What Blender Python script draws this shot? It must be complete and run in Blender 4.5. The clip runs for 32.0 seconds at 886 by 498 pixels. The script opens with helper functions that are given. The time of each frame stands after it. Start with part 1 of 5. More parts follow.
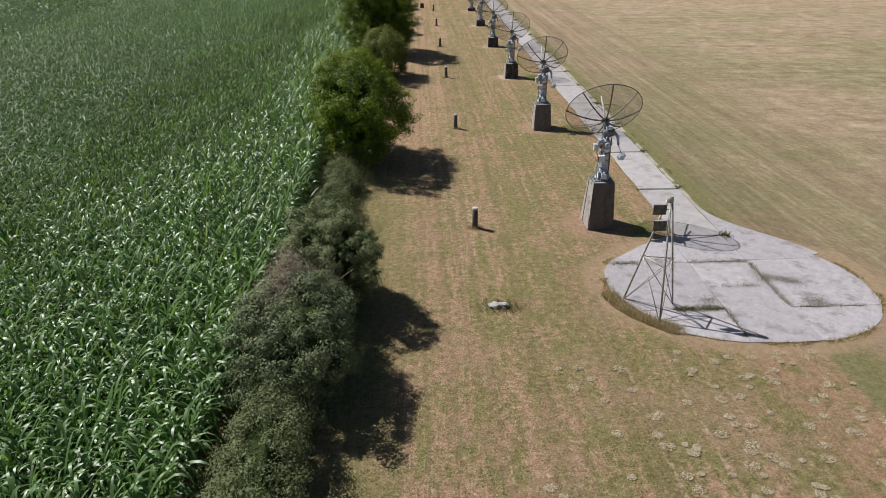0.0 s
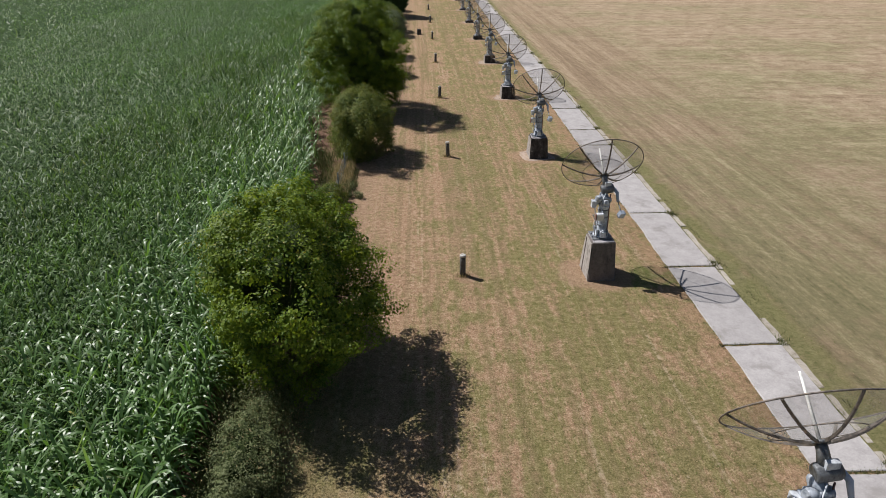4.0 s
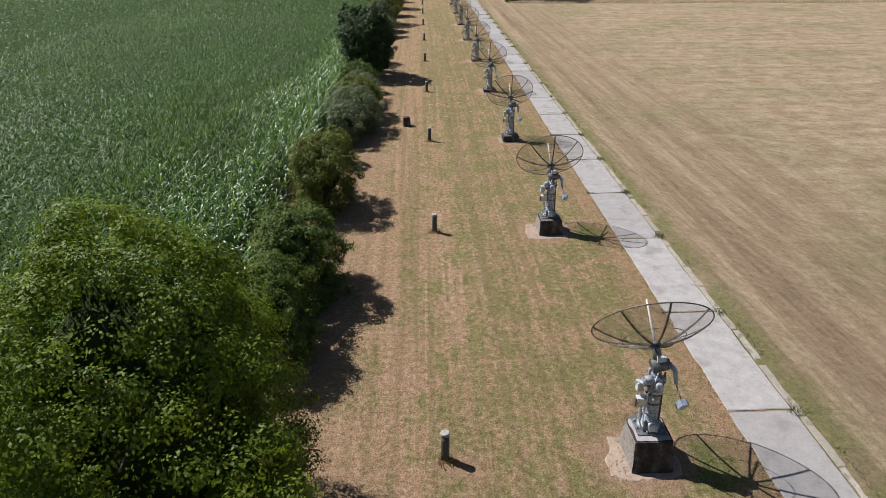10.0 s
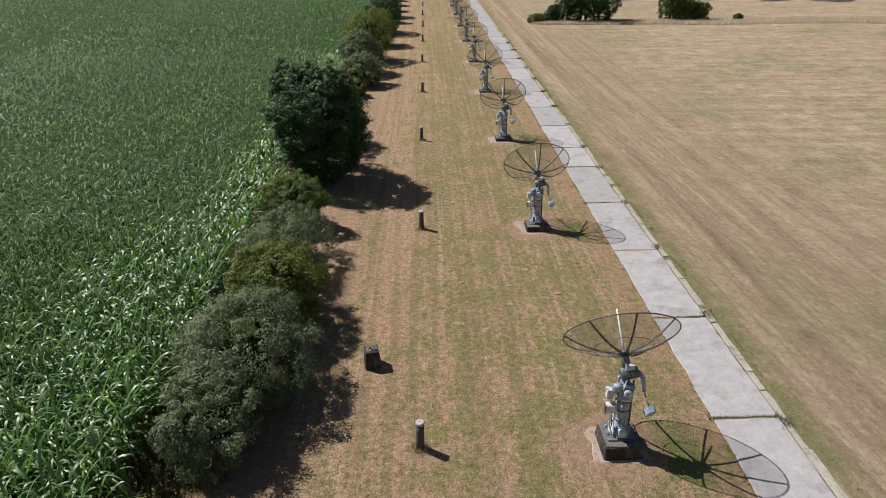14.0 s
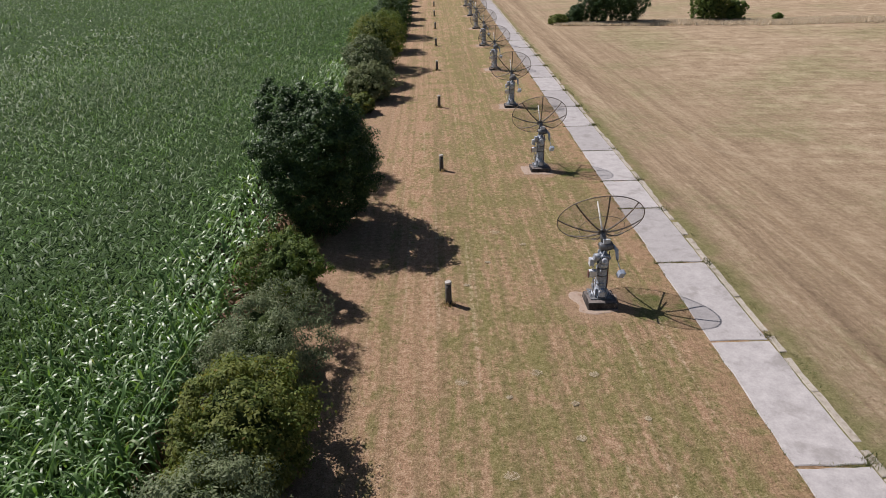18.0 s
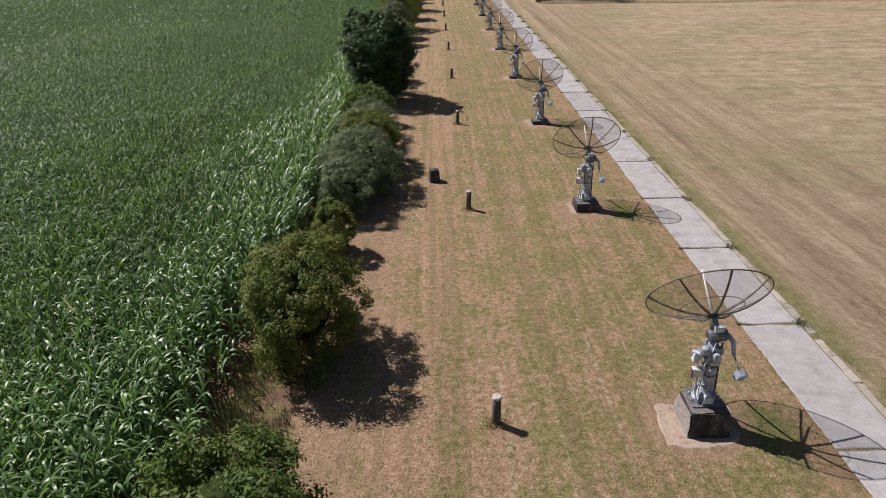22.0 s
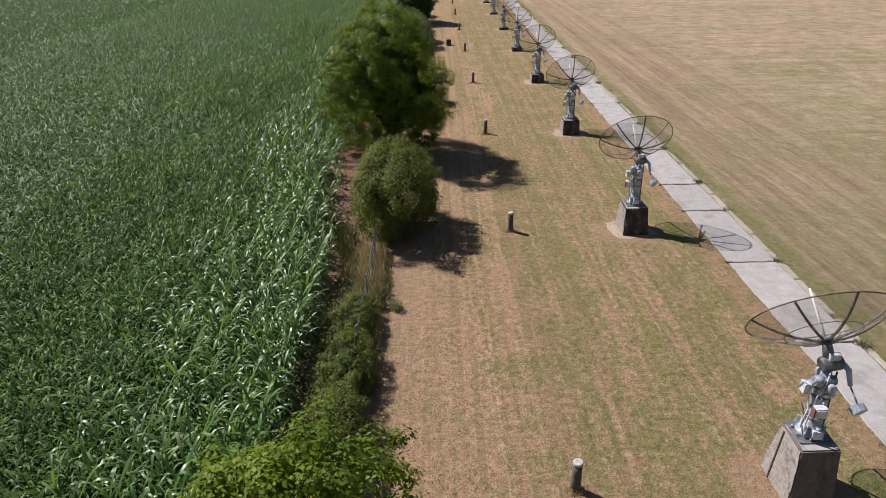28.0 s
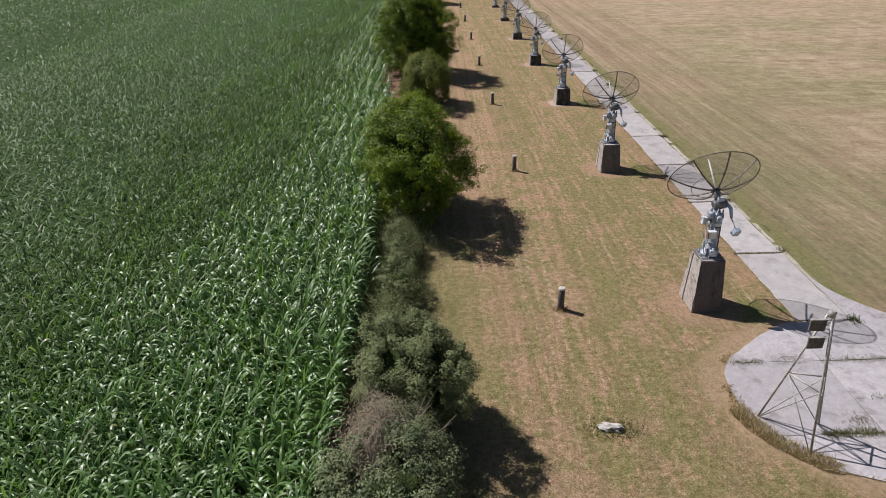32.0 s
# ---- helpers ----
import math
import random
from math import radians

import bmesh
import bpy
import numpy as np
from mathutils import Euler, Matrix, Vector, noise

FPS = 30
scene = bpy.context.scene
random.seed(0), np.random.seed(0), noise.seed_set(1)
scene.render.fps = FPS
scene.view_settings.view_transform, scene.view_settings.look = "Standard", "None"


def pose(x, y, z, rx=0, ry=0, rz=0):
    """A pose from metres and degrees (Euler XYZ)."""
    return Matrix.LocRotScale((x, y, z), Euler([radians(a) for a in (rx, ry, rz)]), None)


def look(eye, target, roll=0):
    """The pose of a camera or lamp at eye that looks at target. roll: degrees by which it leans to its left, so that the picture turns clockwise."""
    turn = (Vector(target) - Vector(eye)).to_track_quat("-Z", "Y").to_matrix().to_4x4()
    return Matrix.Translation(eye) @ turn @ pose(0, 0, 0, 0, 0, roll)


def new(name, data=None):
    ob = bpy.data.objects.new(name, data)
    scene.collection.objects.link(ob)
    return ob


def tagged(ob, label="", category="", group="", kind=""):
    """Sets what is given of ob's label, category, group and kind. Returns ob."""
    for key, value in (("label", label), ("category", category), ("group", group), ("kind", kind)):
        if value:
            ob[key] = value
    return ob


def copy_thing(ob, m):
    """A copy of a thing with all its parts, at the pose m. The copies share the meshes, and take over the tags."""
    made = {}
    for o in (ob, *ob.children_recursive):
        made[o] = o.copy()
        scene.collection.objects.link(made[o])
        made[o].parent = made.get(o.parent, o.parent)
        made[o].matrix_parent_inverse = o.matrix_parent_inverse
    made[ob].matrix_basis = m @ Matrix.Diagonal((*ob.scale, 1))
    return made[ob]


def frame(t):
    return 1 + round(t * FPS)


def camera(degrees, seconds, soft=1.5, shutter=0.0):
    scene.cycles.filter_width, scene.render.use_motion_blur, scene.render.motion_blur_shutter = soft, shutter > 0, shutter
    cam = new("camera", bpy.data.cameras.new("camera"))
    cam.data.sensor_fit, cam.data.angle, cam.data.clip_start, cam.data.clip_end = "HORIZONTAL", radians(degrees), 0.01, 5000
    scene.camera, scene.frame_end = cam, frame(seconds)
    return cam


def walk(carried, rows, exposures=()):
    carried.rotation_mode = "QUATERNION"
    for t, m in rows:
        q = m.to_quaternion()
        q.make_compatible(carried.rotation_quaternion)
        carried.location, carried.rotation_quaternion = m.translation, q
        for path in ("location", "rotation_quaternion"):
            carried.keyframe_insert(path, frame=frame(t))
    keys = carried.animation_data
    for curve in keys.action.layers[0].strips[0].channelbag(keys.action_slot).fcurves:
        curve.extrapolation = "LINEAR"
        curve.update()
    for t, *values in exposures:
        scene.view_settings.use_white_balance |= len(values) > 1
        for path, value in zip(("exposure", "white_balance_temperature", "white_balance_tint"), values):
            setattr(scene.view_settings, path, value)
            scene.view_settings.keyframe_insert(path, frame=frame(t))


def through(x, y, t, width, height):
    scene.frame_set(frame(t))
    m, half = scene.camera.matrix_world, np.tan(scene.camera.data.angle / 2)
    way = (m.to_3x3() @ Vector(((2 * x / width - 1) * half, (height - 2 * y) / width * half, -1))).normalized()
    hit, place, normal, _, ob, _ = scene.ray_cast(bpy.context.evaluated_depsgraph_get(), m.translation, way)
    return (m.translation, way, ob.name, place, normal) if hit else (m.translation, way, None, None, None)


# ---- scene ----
cam = camera(70.0, 32.0, 0.85)
# seconds, eye x, y, z, yaw, pitch, roll
ROWS = [
    (0, 1.434, -0.170, 13.241, -2.108, -27.494, -0.165),
    (0.5, 1.484, 1.173, 13.359, -2.092, -27.475, -0.158),
    (1, 1.589, 2.972, 13.517, -2.043, -27.464, -0.190),
    (1.5, 1.664, 5.169, 13.669, -2.020, -27.429, -0.200),
    (2, 1.766, 7.655, 13.816, -2.013, -27.391, -0.211),
    (2.5, 1.869, 10.329, 13.933, -1.999, -27.351, -0.219),
    (3, 1.980, 13.113, 14.045, -2.010, -27.279, -0.212),
    (3.5, 2.115, 16.033, 14.095, -1.996, -27.238, -0.224),
    (4, 2.231, 19.012, 14.161, -1.981, -27.237, -0.236),
    (4.5, 2.319, 22.056, 14.248, -1.951, -27.227, -0.252),
    (5, 2.387, 25.189, 14.322, -1.934, -27.210, -0.273),
    (5.5, 2.450, 28.432, 14.350, -1.924, -27.180, -0.301),
    (6, 2.518, 31.805, 14.344, -1.942, -27.107, -0.319),
    (6.5, 2.606, 35.304, 14.322, -1.964, -27.045, -0.318),
    (7, 2.733, 38.892, 14.343, -1.935, -26.998, -0.409),
    (7.5, 2.816, 42.586, 14.387, -1.992, -26.961, -0.409),
    (8, 2.914, 46.348, 14.451, -2.012, -26.910, -0.413),
    (8.5, 3.051, 50.247, 14.494, -1.979, -26.913, -0.407),
    (9, 3.234, 54.174, 14.538, -1.876, -26.896, -0.491),
    (9.5, 3.377, 58.190, 14.584, -1.817, -26.879, -0.526),
    (10, 3.533, 62.222, 14.615, -1.753, -26.874, -0.558),
    (10.5, 3.654, 66.247, 14.651, -1.712, -26.890, -0.587),
    (11, 3.762, 70.225, 14.606, -1.659, -26.838, -0.652),
    (11.5, 3.893, 74.263, 14.580, -1.597, -26.831, -0.700),
    (12, 3.986, 78.265, 14.567, -1.593, -26.793, -0.669),
    (12.5, 4.113, 82.313, 14.524, -1.482, -26.760, -0.708),
    (13, 4.248, 86.362, 14.519, -1.411, -26.738, -0.740),
    (13.5, 4.370, 90.448, 14.535, -1.313, -26.724, -0.761),
    (14, 4.488, 94.502, 14.560, -1.242, -26.705, -0.775),
    (14.5, 4.582, 98.541, 14.618, -1.176, -26.700, -0.793),
    (15, 4.652, 101.973, 14.709, -1.047, -26.669, -0.919),
    (15.5, 4.590, 104.422, 14.746, -0.906, -26.643, -1.051),
    (16, 4.482, 105.75, 14.738, -0.776, -26.662, -1.147),
    (16.5, 4.314, 106.2, 14.644, -0.666, -26.701, -1.210),
    (17, 4.099, 105.9, 14.477, -0.573, -26.746, -1.241),
    (17.5, 3.852, 104.859, 14.251, -0.514, -26.782, -1.249),
    (18, 3.629, 103.343, 13.996, -0.494, -26.792, -1.222),
    (18.5, 3.492, 101.232, 13.799, -0.432, -26.803, -1.215),
    (19, 3.368, 98.631, 13.678, -0.397, -26.824, -1.213),
    (19.5, 3.244, 95.646, 13.613, -0.344, -26.882, -1.176),
    (20, 3.097, 92.507, 13.520, -0.309, -26.908, -1.191),
    (20.5, 2.960, 89.108, 13.503, -0.275, -26.974, -1.153),
    (21, 2.798, 85.601, 13.522, -0.254, -26.996, -1.135),
    (21.5, 2.592, 82.077, 13.454, -0.312, -26.946, -1.141),
    (22, 2.429, 78.388, 13.510, -0.335, -26.991, -1.071),
    (22.5, 2.294, 74.664, 13.588, -0.310, -27.095, -1.084),
    (23, 2.132, 70.990, 13.523, -0.298, -27.111, -1.083),
    (23.5, 1.940, 67.236, 13.463, -0.306, -27.093, -1.062),
    (24, 1.764, 63.393, 13.432, -0.290, -27.145, -1.077),
    (24.5, 1.567, 59.502, 13.430, -0.320, -27.199, -1.031),
    (25, 1.394, 55.579, 13.456, -0.348, -27.250, -1.035),
    (25.5, 1.222, 51.624, 13.508, -0.351, -27.308, -1.040),
    (26, 1.034, 47.588, 13.593, -0.353, -27.360, -1.043),
    (26.5, 0.838, 43.496, 13.702, -0.376, -27.412, -1.051),
    (27, 0.646, 39.406, 13.830, -0.405, -27.465, -1.054),
    (27.5, 0.473, 35.374, 13.971, -0.440, -27.506, -1.054),
    (28, 0.315, 31.433, 14.096, -0.482, -27.530, -1.043),
    (28.5, 0.142, 27.530, 14.130, -0.510, -27.570, -1.027),
    (29, -0.007, 23.650, 14.077, -0.514, -27.606, -1.022),
    (29.5, -0.162, 19.675, 14.128, -0.569, -27.687, -0.983),
    (30, -0.295, 15.690, 14.290, -0.582, -27.725, -1.004),
    (30.5, -0.426, 11.726, 14.462, -0.569, -27.764, -1.027),
    (31, -0.651, 8.502, 14.726, -0.535, -27.785, -1.116),
    (31.5, -0.890, 6.270, 14.850, -0.511, -27.810, -1.200),
    (32, -1.128, 4.970, 14.894, -0.502, -27.834, -1.242),
]
walk(cam, [(t, pose(x, y, z, 90 + pitch, 0, yaw) @ pose(0, 0, 0, 0, 0, roll)) for t, x, y, z, yaw, pitch, roll in ROWS], [(0.0, 0.2, 6290, 10), (14.5, 0.2, 6290, 10), (18.5, 0.16, 6390, 15), (24.0, 0.18, 6390, 15), (25.2, 0.27, 6390, 15), (28.0, 0.26, 6390, 15), (32.0, 0.24, 6290, 14)])
# ---- end of walk ----

# ---------------- sky, sun, exposure ----------------
SUN = Vector((-0.78, 0.49, 1.06)).normalized()
world = bpy.data.worlds.new("sky")
scene.world = world
world.use_nodes = True
wn, wl = world.node_tree.nodes, world.node_tree.links
sky = wn.new("ShaderNodeTexSky")
sky.sky_type, sky.sun_disc = "NISHITA", False
sky.sun_elevation = math.asin(SUN.z)
sky.sun_rotation = math.atan2(SUN.x, SUN.y)
sky.air_density, sky.dust_density, sky.ozone_density = 1.0, 1.2, 1.0
wn["Background"].inputs["Strength"].default_value = 0.038
wl.new(sky.outputs[0], wn["Background"].inputs[0])
sun_data = bpy.data.lights.new("sun", "SUN")
sun_data.energy, sun_data.angle, sun_data.color = 5.0, radians(0.53), (1.0, 0.955, 0.9)
sun = new("sun", sun_data)
sun.matrix_world = look((0, 0, 60), Vector((0, 0, 60)) - SUN)
scene.view_settings.exposure = 0.2

# ---------------- node helpers ----------------
class Mat:
    """A node material under construction."""

    def __init__(self, name, rough=0.8, spec=0.3, metal=0.0):
        self.m = bpy.data.materials.new(name)
        self.m.use_nodes = True
        self.n, self.l = self.m.node_tree.nodes, self.m.node_tree.links
        self.b = self.n["Principled BSDF"]
        self.b.inputs["Roughness"].default_value = rough
        self.b.inputs["Specular IOR Level"].default_value = spec
        self.b.inputs["Metallic"].default_value = metal
        self.co = self.n.new("ShaderNodeTexCoord").outputs["Object"]

    def link(self, value, socket):
        if isinstance(value, bpy.types.NodeSocket):
            self.l.new(value, socket)
        elif isinstance(value, (tuple, list)):
            socket.default_value = (*value, 1.0)[: len(socket.default_value)]
        else:
            socket.default_value = value

    def scaled(self, sx, sy, sz, co=None):
        n = self.n.new("ShaderNodeMapping")
        n.inputs["Scale"].default_value = (sx, sy, sz)
        self.l.new(co or self.co, n.inputs["Vector"])
        return n.outputs[0]

    def turned(self, degrees):
        n = self.n.new("ShaderNodeMapping")
        n.inputs["Rotation"].default_value = (0, 0, radians(degrees))
        self.l.new(self.co, n.inputs["Vector"])
        return n.outputs[0]

    def noise(self, scale, detail=3.0, co=None, rough=0.55):
        n = self.n.new("ShaderNodeTexNoise")
        n.inputs["Scale"].default_value, n.inputs["Detail"].default_value, n.inputs["Roughness"].default_value = scale, detail, rough
        self.l.new(co or self.co, n.inputs["Vector"])
        return n.outputs["Fac"]

    def voronoi(self, scale, co=None, feature="F1"):
        n = self.n.new("ShaderNodeTexVoronoi")
        n.feature = feature
        n.inputs["Scale"].default_value = scale
        self.l.new(co or self.co, n.inputs["Vector"])
        return n.outputs["Distance"]

    def math(self, op, a, b=0.0, c=0.0):
        n = self.n.new("ShaderNodeMath")
        n.operation = op
        self.link(a, n.inputs[0]), self.link(b, n.inputs[1]), self.link(c, n.inputs[2])
        return n.outputs[0]

    def step(self, value, low, high):
        """0 under low, 1 over high, smooth between."""
        n = self.n.new("ShaderNodeMapRange")
        n.interpolation_type = "SMOOTHSTEP"
        self.link(value, n.inputs[0])
        n.inputs[1].default_value, n.inputs[2].default_value = low, high
        return n.outputs[0]

    def mix(self, fac, a, b):
        n = self.n.new("ShaderNodeMix")
        n.data_type = "RGBA"
        self.link(fac, n.inputs[0]), self.link(a, n.inputs[6]), self.link(b, n.inputs[7])
        return n.outputs[2]

    def ramp(self, fac, *stops):
        n = self.n.new("ShaderNodeValToRGB")
        e = n.color_ramp.elements
        while len(e) < len(stops):
            e.new(0.5)
        for i, (at, colour) in enumerate(stops):
            e[i].position, e[i].color = at, (*colour, 1)
        self.link(fac, n.inputs[0])
        return n.outputs[0]

    def island(self):
        return self.n.new("ShaderNodeNewGeometry").outputs["Random Per Island"]

    def per_object(self):
        return self.n.new("ShaderNodeObjectInfo").outputs["Random"]

    def axis(self, which):
        n = self.n.new("ShaderNodeSeparateXYZ")
        self.l.new(self.co, n.inputs[0])
        return n.outputs[which]

    def bump(self, height, strength=0.4, distance=0.02):
        n = self.n.new("ShaderNodeBump")
        n.inputs["Strength"].default_value, n.inputs["Distance"].default_value = strength, distance
        self.l.new(height, n.inputs["Height"])
        self.l.new(n.outputs[0], self.b.inputs["Normal"])

    def done(self, colour, rough=None):
        self.link(colour, self.b.inputs["Base Color"])
        if rough is not None:
            self.link(rough, self.b.inputs["Roughness"])
        return self.m


def leafy(name, stops, rough=0.5, through=0.25, spec=0.35, patch=None, glow=(1.0, 1.0, 1.0), rows=False):
    """Leaves: colour by leaf, light passing through; `glow` tints that light, `rows` draws the patches out along the rows."""
    k = Mat(name, rough, spec)
    colour = k.ramp(k.island(), *stops)
    if patch:
        where = k.noise(1.0, 3.0, k.scaled(patch[0] * 5.0, patch[0] * 0.35, 1.0, k.turned(7))) if rows else k.noise(patch[0], 2.0)
        colour = k.mix(k.step(where, 0.42, 0.68), colour, patch[1])
    k.done(colour)
    t = k.n.new("ShaderNodeBsdfTranslucent")
    tint = k.n.new("ShaderNodeMix")
    tint.data_type, tint.blend_type = "RGBA", "MULTIPLY"
    tint.inputs[0].default_value, tint.inputs[7].default_value = 1.0, (*glow, 1.0)
    k.l.new(colour, tint.inputs[6]), k.l.new(tint.outputs[2], t.inputs[0])
    s = k.n.new("ShaderNodeMixShader")
    s.inputs[0].default_value = through
    k.l.new(k.b.outputs[0], s.inputs[1]), k.l.new(t.outputs[0], s.inputs[2])
    k.l.new(s.outputs[0], k.n["Material Output"].inputs[0])
    return k.m


# ---------------- materials ----------------
def ground_material():
    k = Mat("ground_grass_and_soil", 0.95, 0.1)
    x, y = k.axis(0), k.axis(1)

    def add(*terms):
        total = k.math("MULTIPLY", *terms[0])
        for t in terms[1:]:
            total = k.math("ADD", total, k.math("MULTIPLY", *t))
        return total

    def spread(value, middle, gain):
        return k.math("ADD", k.math("MULTIPLY", k.math("SUBTRACT", value, middle), gain), 0.5)

    wob = k.math("ADD", k.math("MULTIPLY", k.math("SUBTRACT", k.noise(0.9, 4.0), 0.5), 1.4), x)
    grain, fine, mid, big = k.noise(17.0, 4.0, None, 0.75), k.noise(4.2, 7.0, None, 0.8), k.noise(1.4, 5.0), k.noise(0.2, 3.0)
    tuft = spread(add((grain, 0.5), (fine, 0.5)), 0.5, 3.9)
    # mowing lines run along the row of aerials, broken by patches
    blot, clod = k.noise(0.5, 4.0, None, 0.66), k.noise(1.0, 5.0, k.scaled(2.6, 1.1, 1.0), 0.72)
    lines = k.noise(1.0, 4.0, k.scaled(1.15, 0.06, 1.0), 0.6)
    lines2 = k.noise(1.0, 4.0, k.scaled(4.4, 0.3, 1.0), 0.65)
    young = k.step(k.math("ADD", y, k.math("MULTIPLY", big, 30.0)), 66.0, 30.0)
    lane = k.math("MULTIPLY", k.step(wob, 1.0, 6.5), 0.16)
    dryness = add((lines, 0.6), (lines2, 0.6), (clod, 1.0), (fine, 0.35), (blot, 0.85), (young, -0.06), (lane, -1.0))
    dryness = k.step(spread(dryness, 1.585, 2.8), 0.0, 1.0)
    moist = k.ramp(tuft, (0.0, (0.075, 0.079, 0.026)), (0.5, (0.22, 0.19, 0.08)), (1.0, (0.4, 0.345, 0.185)))
    tan = k.ramp(tuft, (0.0, (0.145, 0.09, 0.054)), (0.5, (0.37, 0.237, 0.148)), (1.0, (0.64, 0.475, 0.335)))
    lawn = k.mix(dryness, moist, tan)
    # darker wheel lines of the mower
    wheel = k.step(k.noise(1.0, 2.0, k.scaled(2.3, 0.025, 1.0), 0.4), 0.46, 0.6)
    lawn = k.mix(k.math("MULTIPLY", wheel, k.math("ADD", 0.1, k.math("MULTIPLY", clod, 0.6))), lawn, k.mix(tuft, (0.085, 0.072, 0.03), (0.31, 0.235, 0.13)))
    # thin pale lines and flecks of cut grass
    pale = k.math("MULTIPLY", k.step(k.noise(1.0, 3.0, k.scaled(3.3, 0.05, 1.0)), 0.6, 0.68), k.step(fine, 0.44, 0.6))
    lawn = k.mix(k.math("MULTIPLY", pale, 0.55), lawn, (0.56, 0.44, 0.32))
    lawn = k.mix(k.math("MULTIPLY", k.step(k.noise(5.5, 3.0, None, 0.6), 0.63, 0.72), 0.5), lawn, (0.52, 0.42, 0.29))
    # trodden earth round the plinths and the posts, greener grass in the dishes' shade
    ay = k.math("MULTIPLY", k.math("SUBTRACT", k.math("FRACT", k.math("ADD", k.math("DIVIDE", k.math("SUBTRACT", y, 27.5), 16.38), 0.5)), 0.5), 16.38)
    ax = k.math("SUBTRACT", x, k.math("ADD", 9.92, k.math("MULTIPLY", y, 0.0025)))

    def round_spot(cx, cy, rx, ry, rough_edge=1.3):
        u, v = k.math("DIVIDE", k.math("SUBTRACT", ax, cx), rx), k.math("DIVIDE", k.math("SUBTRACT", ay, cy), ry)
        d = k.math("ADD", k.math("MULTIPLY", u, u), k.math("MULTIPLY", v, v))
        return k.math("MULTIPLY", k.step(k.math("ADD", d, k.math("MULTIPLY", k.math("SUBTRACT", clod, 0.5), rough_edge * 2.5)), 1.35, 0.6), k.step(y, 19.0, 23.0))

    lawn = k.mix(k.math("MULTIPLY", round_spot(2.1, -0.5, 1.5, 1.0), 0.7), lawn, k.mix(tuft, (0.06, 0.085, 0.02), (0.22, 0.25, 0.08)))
    bare = k.mix(tuft, (0.2, 0.12, 0.075), (0.5, 0.345, 0.235))
    lawn = k.mix(k.math("MULTIPLY", round_spot(-0.1, -0.15, 1.65, 1.5), 0.85), lawn, bare)
    lawn = k.mix(k.math("MULTIPLY", round_spot(-5.9, -0.2, 0.55, 0.5, 0.8), 0.75), lawn, bare)
    # bare pinkish earth along the hedge and in thin patches
    dry = k.math("MULTIPLY", k.step(k.math("ADD", wob, k.math("MULTIPLY", mid, 4.0)), 3.4, 0.6), k.step(y, 36.0, 52.0))
    bald = k.math("MULTIPLY", k.step(k.noise(0.32, 4.0, None, 0.65), 0.49, 0.6), k.step(y, 42.0, 12.0))
    dry = k.math("MAXIMUM", dry, k.math("MULTIPLY", bald, 0.7))
    lawn = k.mix(k.math("MULTIPLY", dry, k.math("ADD", 0.0, k.math("MULTIPLY", clod, 1.3))), lawn, k.mix(tuft, (0.2, 0.125, 0.078), (0.5, 0.345, 0.235)))
    # lusher grass by the hedge near the pad
    lush = k.math("MULTIPLY", k.step(k.math("ADD", wob, k.math("MULTIPLY", blot, 5.0)), 5.2, 1.8), k.step(y, 41.0, 31.0))
    lawn = k.mix(k.math("MULTIPLY", lush, k.math("ADD", 0.15, clod)), lawn, k.mix(tuft, (0.07, 0.078, 0.022), (0.31, 0.285, 0.12)))
    # worn band beside the slabs
    band = k.math("MULTIPLY", k.step(wob, 12.2, 13.1), k.step(mid, 0.34, 0.56))
    lawn = k.mix(k.math("MULTIPLY", band, 0.75), lawn, k.mix(tuft, (0.2, 0.115, 0.07), (0.5, 0.335, 0.215)))
    # hay field: raked lines along the path near it, across the field further out
    side = k.step(k.math("ADD", x, k.math("ADD", k.math("MULTIPLY", big, 14.0), k.math("MULTIPLY", k.noise(0.9, 3.0), 6.0))), 28.0, 46.0)
    along = add((k.noise(1.0, 4.0, k.scaled(0.8, 0.015, 1.0), 0.65), 0.55), (k.noise(1.0, 6.0, k.scaled(3.4, 0.22, 1.0, k.turned(-6)), 0.75), 0.45))
    across = add((k.noise(1.0, 5.0, k.scaled(0.05, 0.75, 1.0, k.turned(2)), 0.65), 0.28), (k.noise(1.0, 6.0, k.scaled(0.7, 2.6, 1.0, k.turned(4)), 0.78), 0.37), (blot, 0.45))
    slant = k.noise(1.0, 6.0, k.scaled(3.4, 0.5, 1.0, k.turned(-48)), 0.75)
    rake = k.math("ADD", k.math("MULTIPLY", k.math("SUBTRACT", 1.0, side), along), k.math("MULTIPLY", side, across))
    straw = spread(add((rake, 0.95), (slant, 0.22), (fine, 0.42), (grain, 0.3), (clod, 0.2)), 1.07, 2.7)
    bleach = k.ramp(straw, (0.0, (0.165, 0.115, 0.075)), (0.5, (0.33, 0.245, 0.162)), (1.0, (0.56, 0.45, 0.325)))
    olive = k.ramp(straw, (0.0, (0.115, 0.11, 0.055)), (0.5, (0.25, 0.215, 0.12)), (1.0, (0.46, 0.39, 0.25)))
    green = add((k.noise(0.075, 4.0), 0.75), (rake, 0.45), (mid, 0.3), (k.step(y, 120.0, 50.0), 0.08), (young, 0.02))
    hay = k.mix(k.step(spread(green, 0.805, 3.4), 0.2, 0.95), bleach, olive)
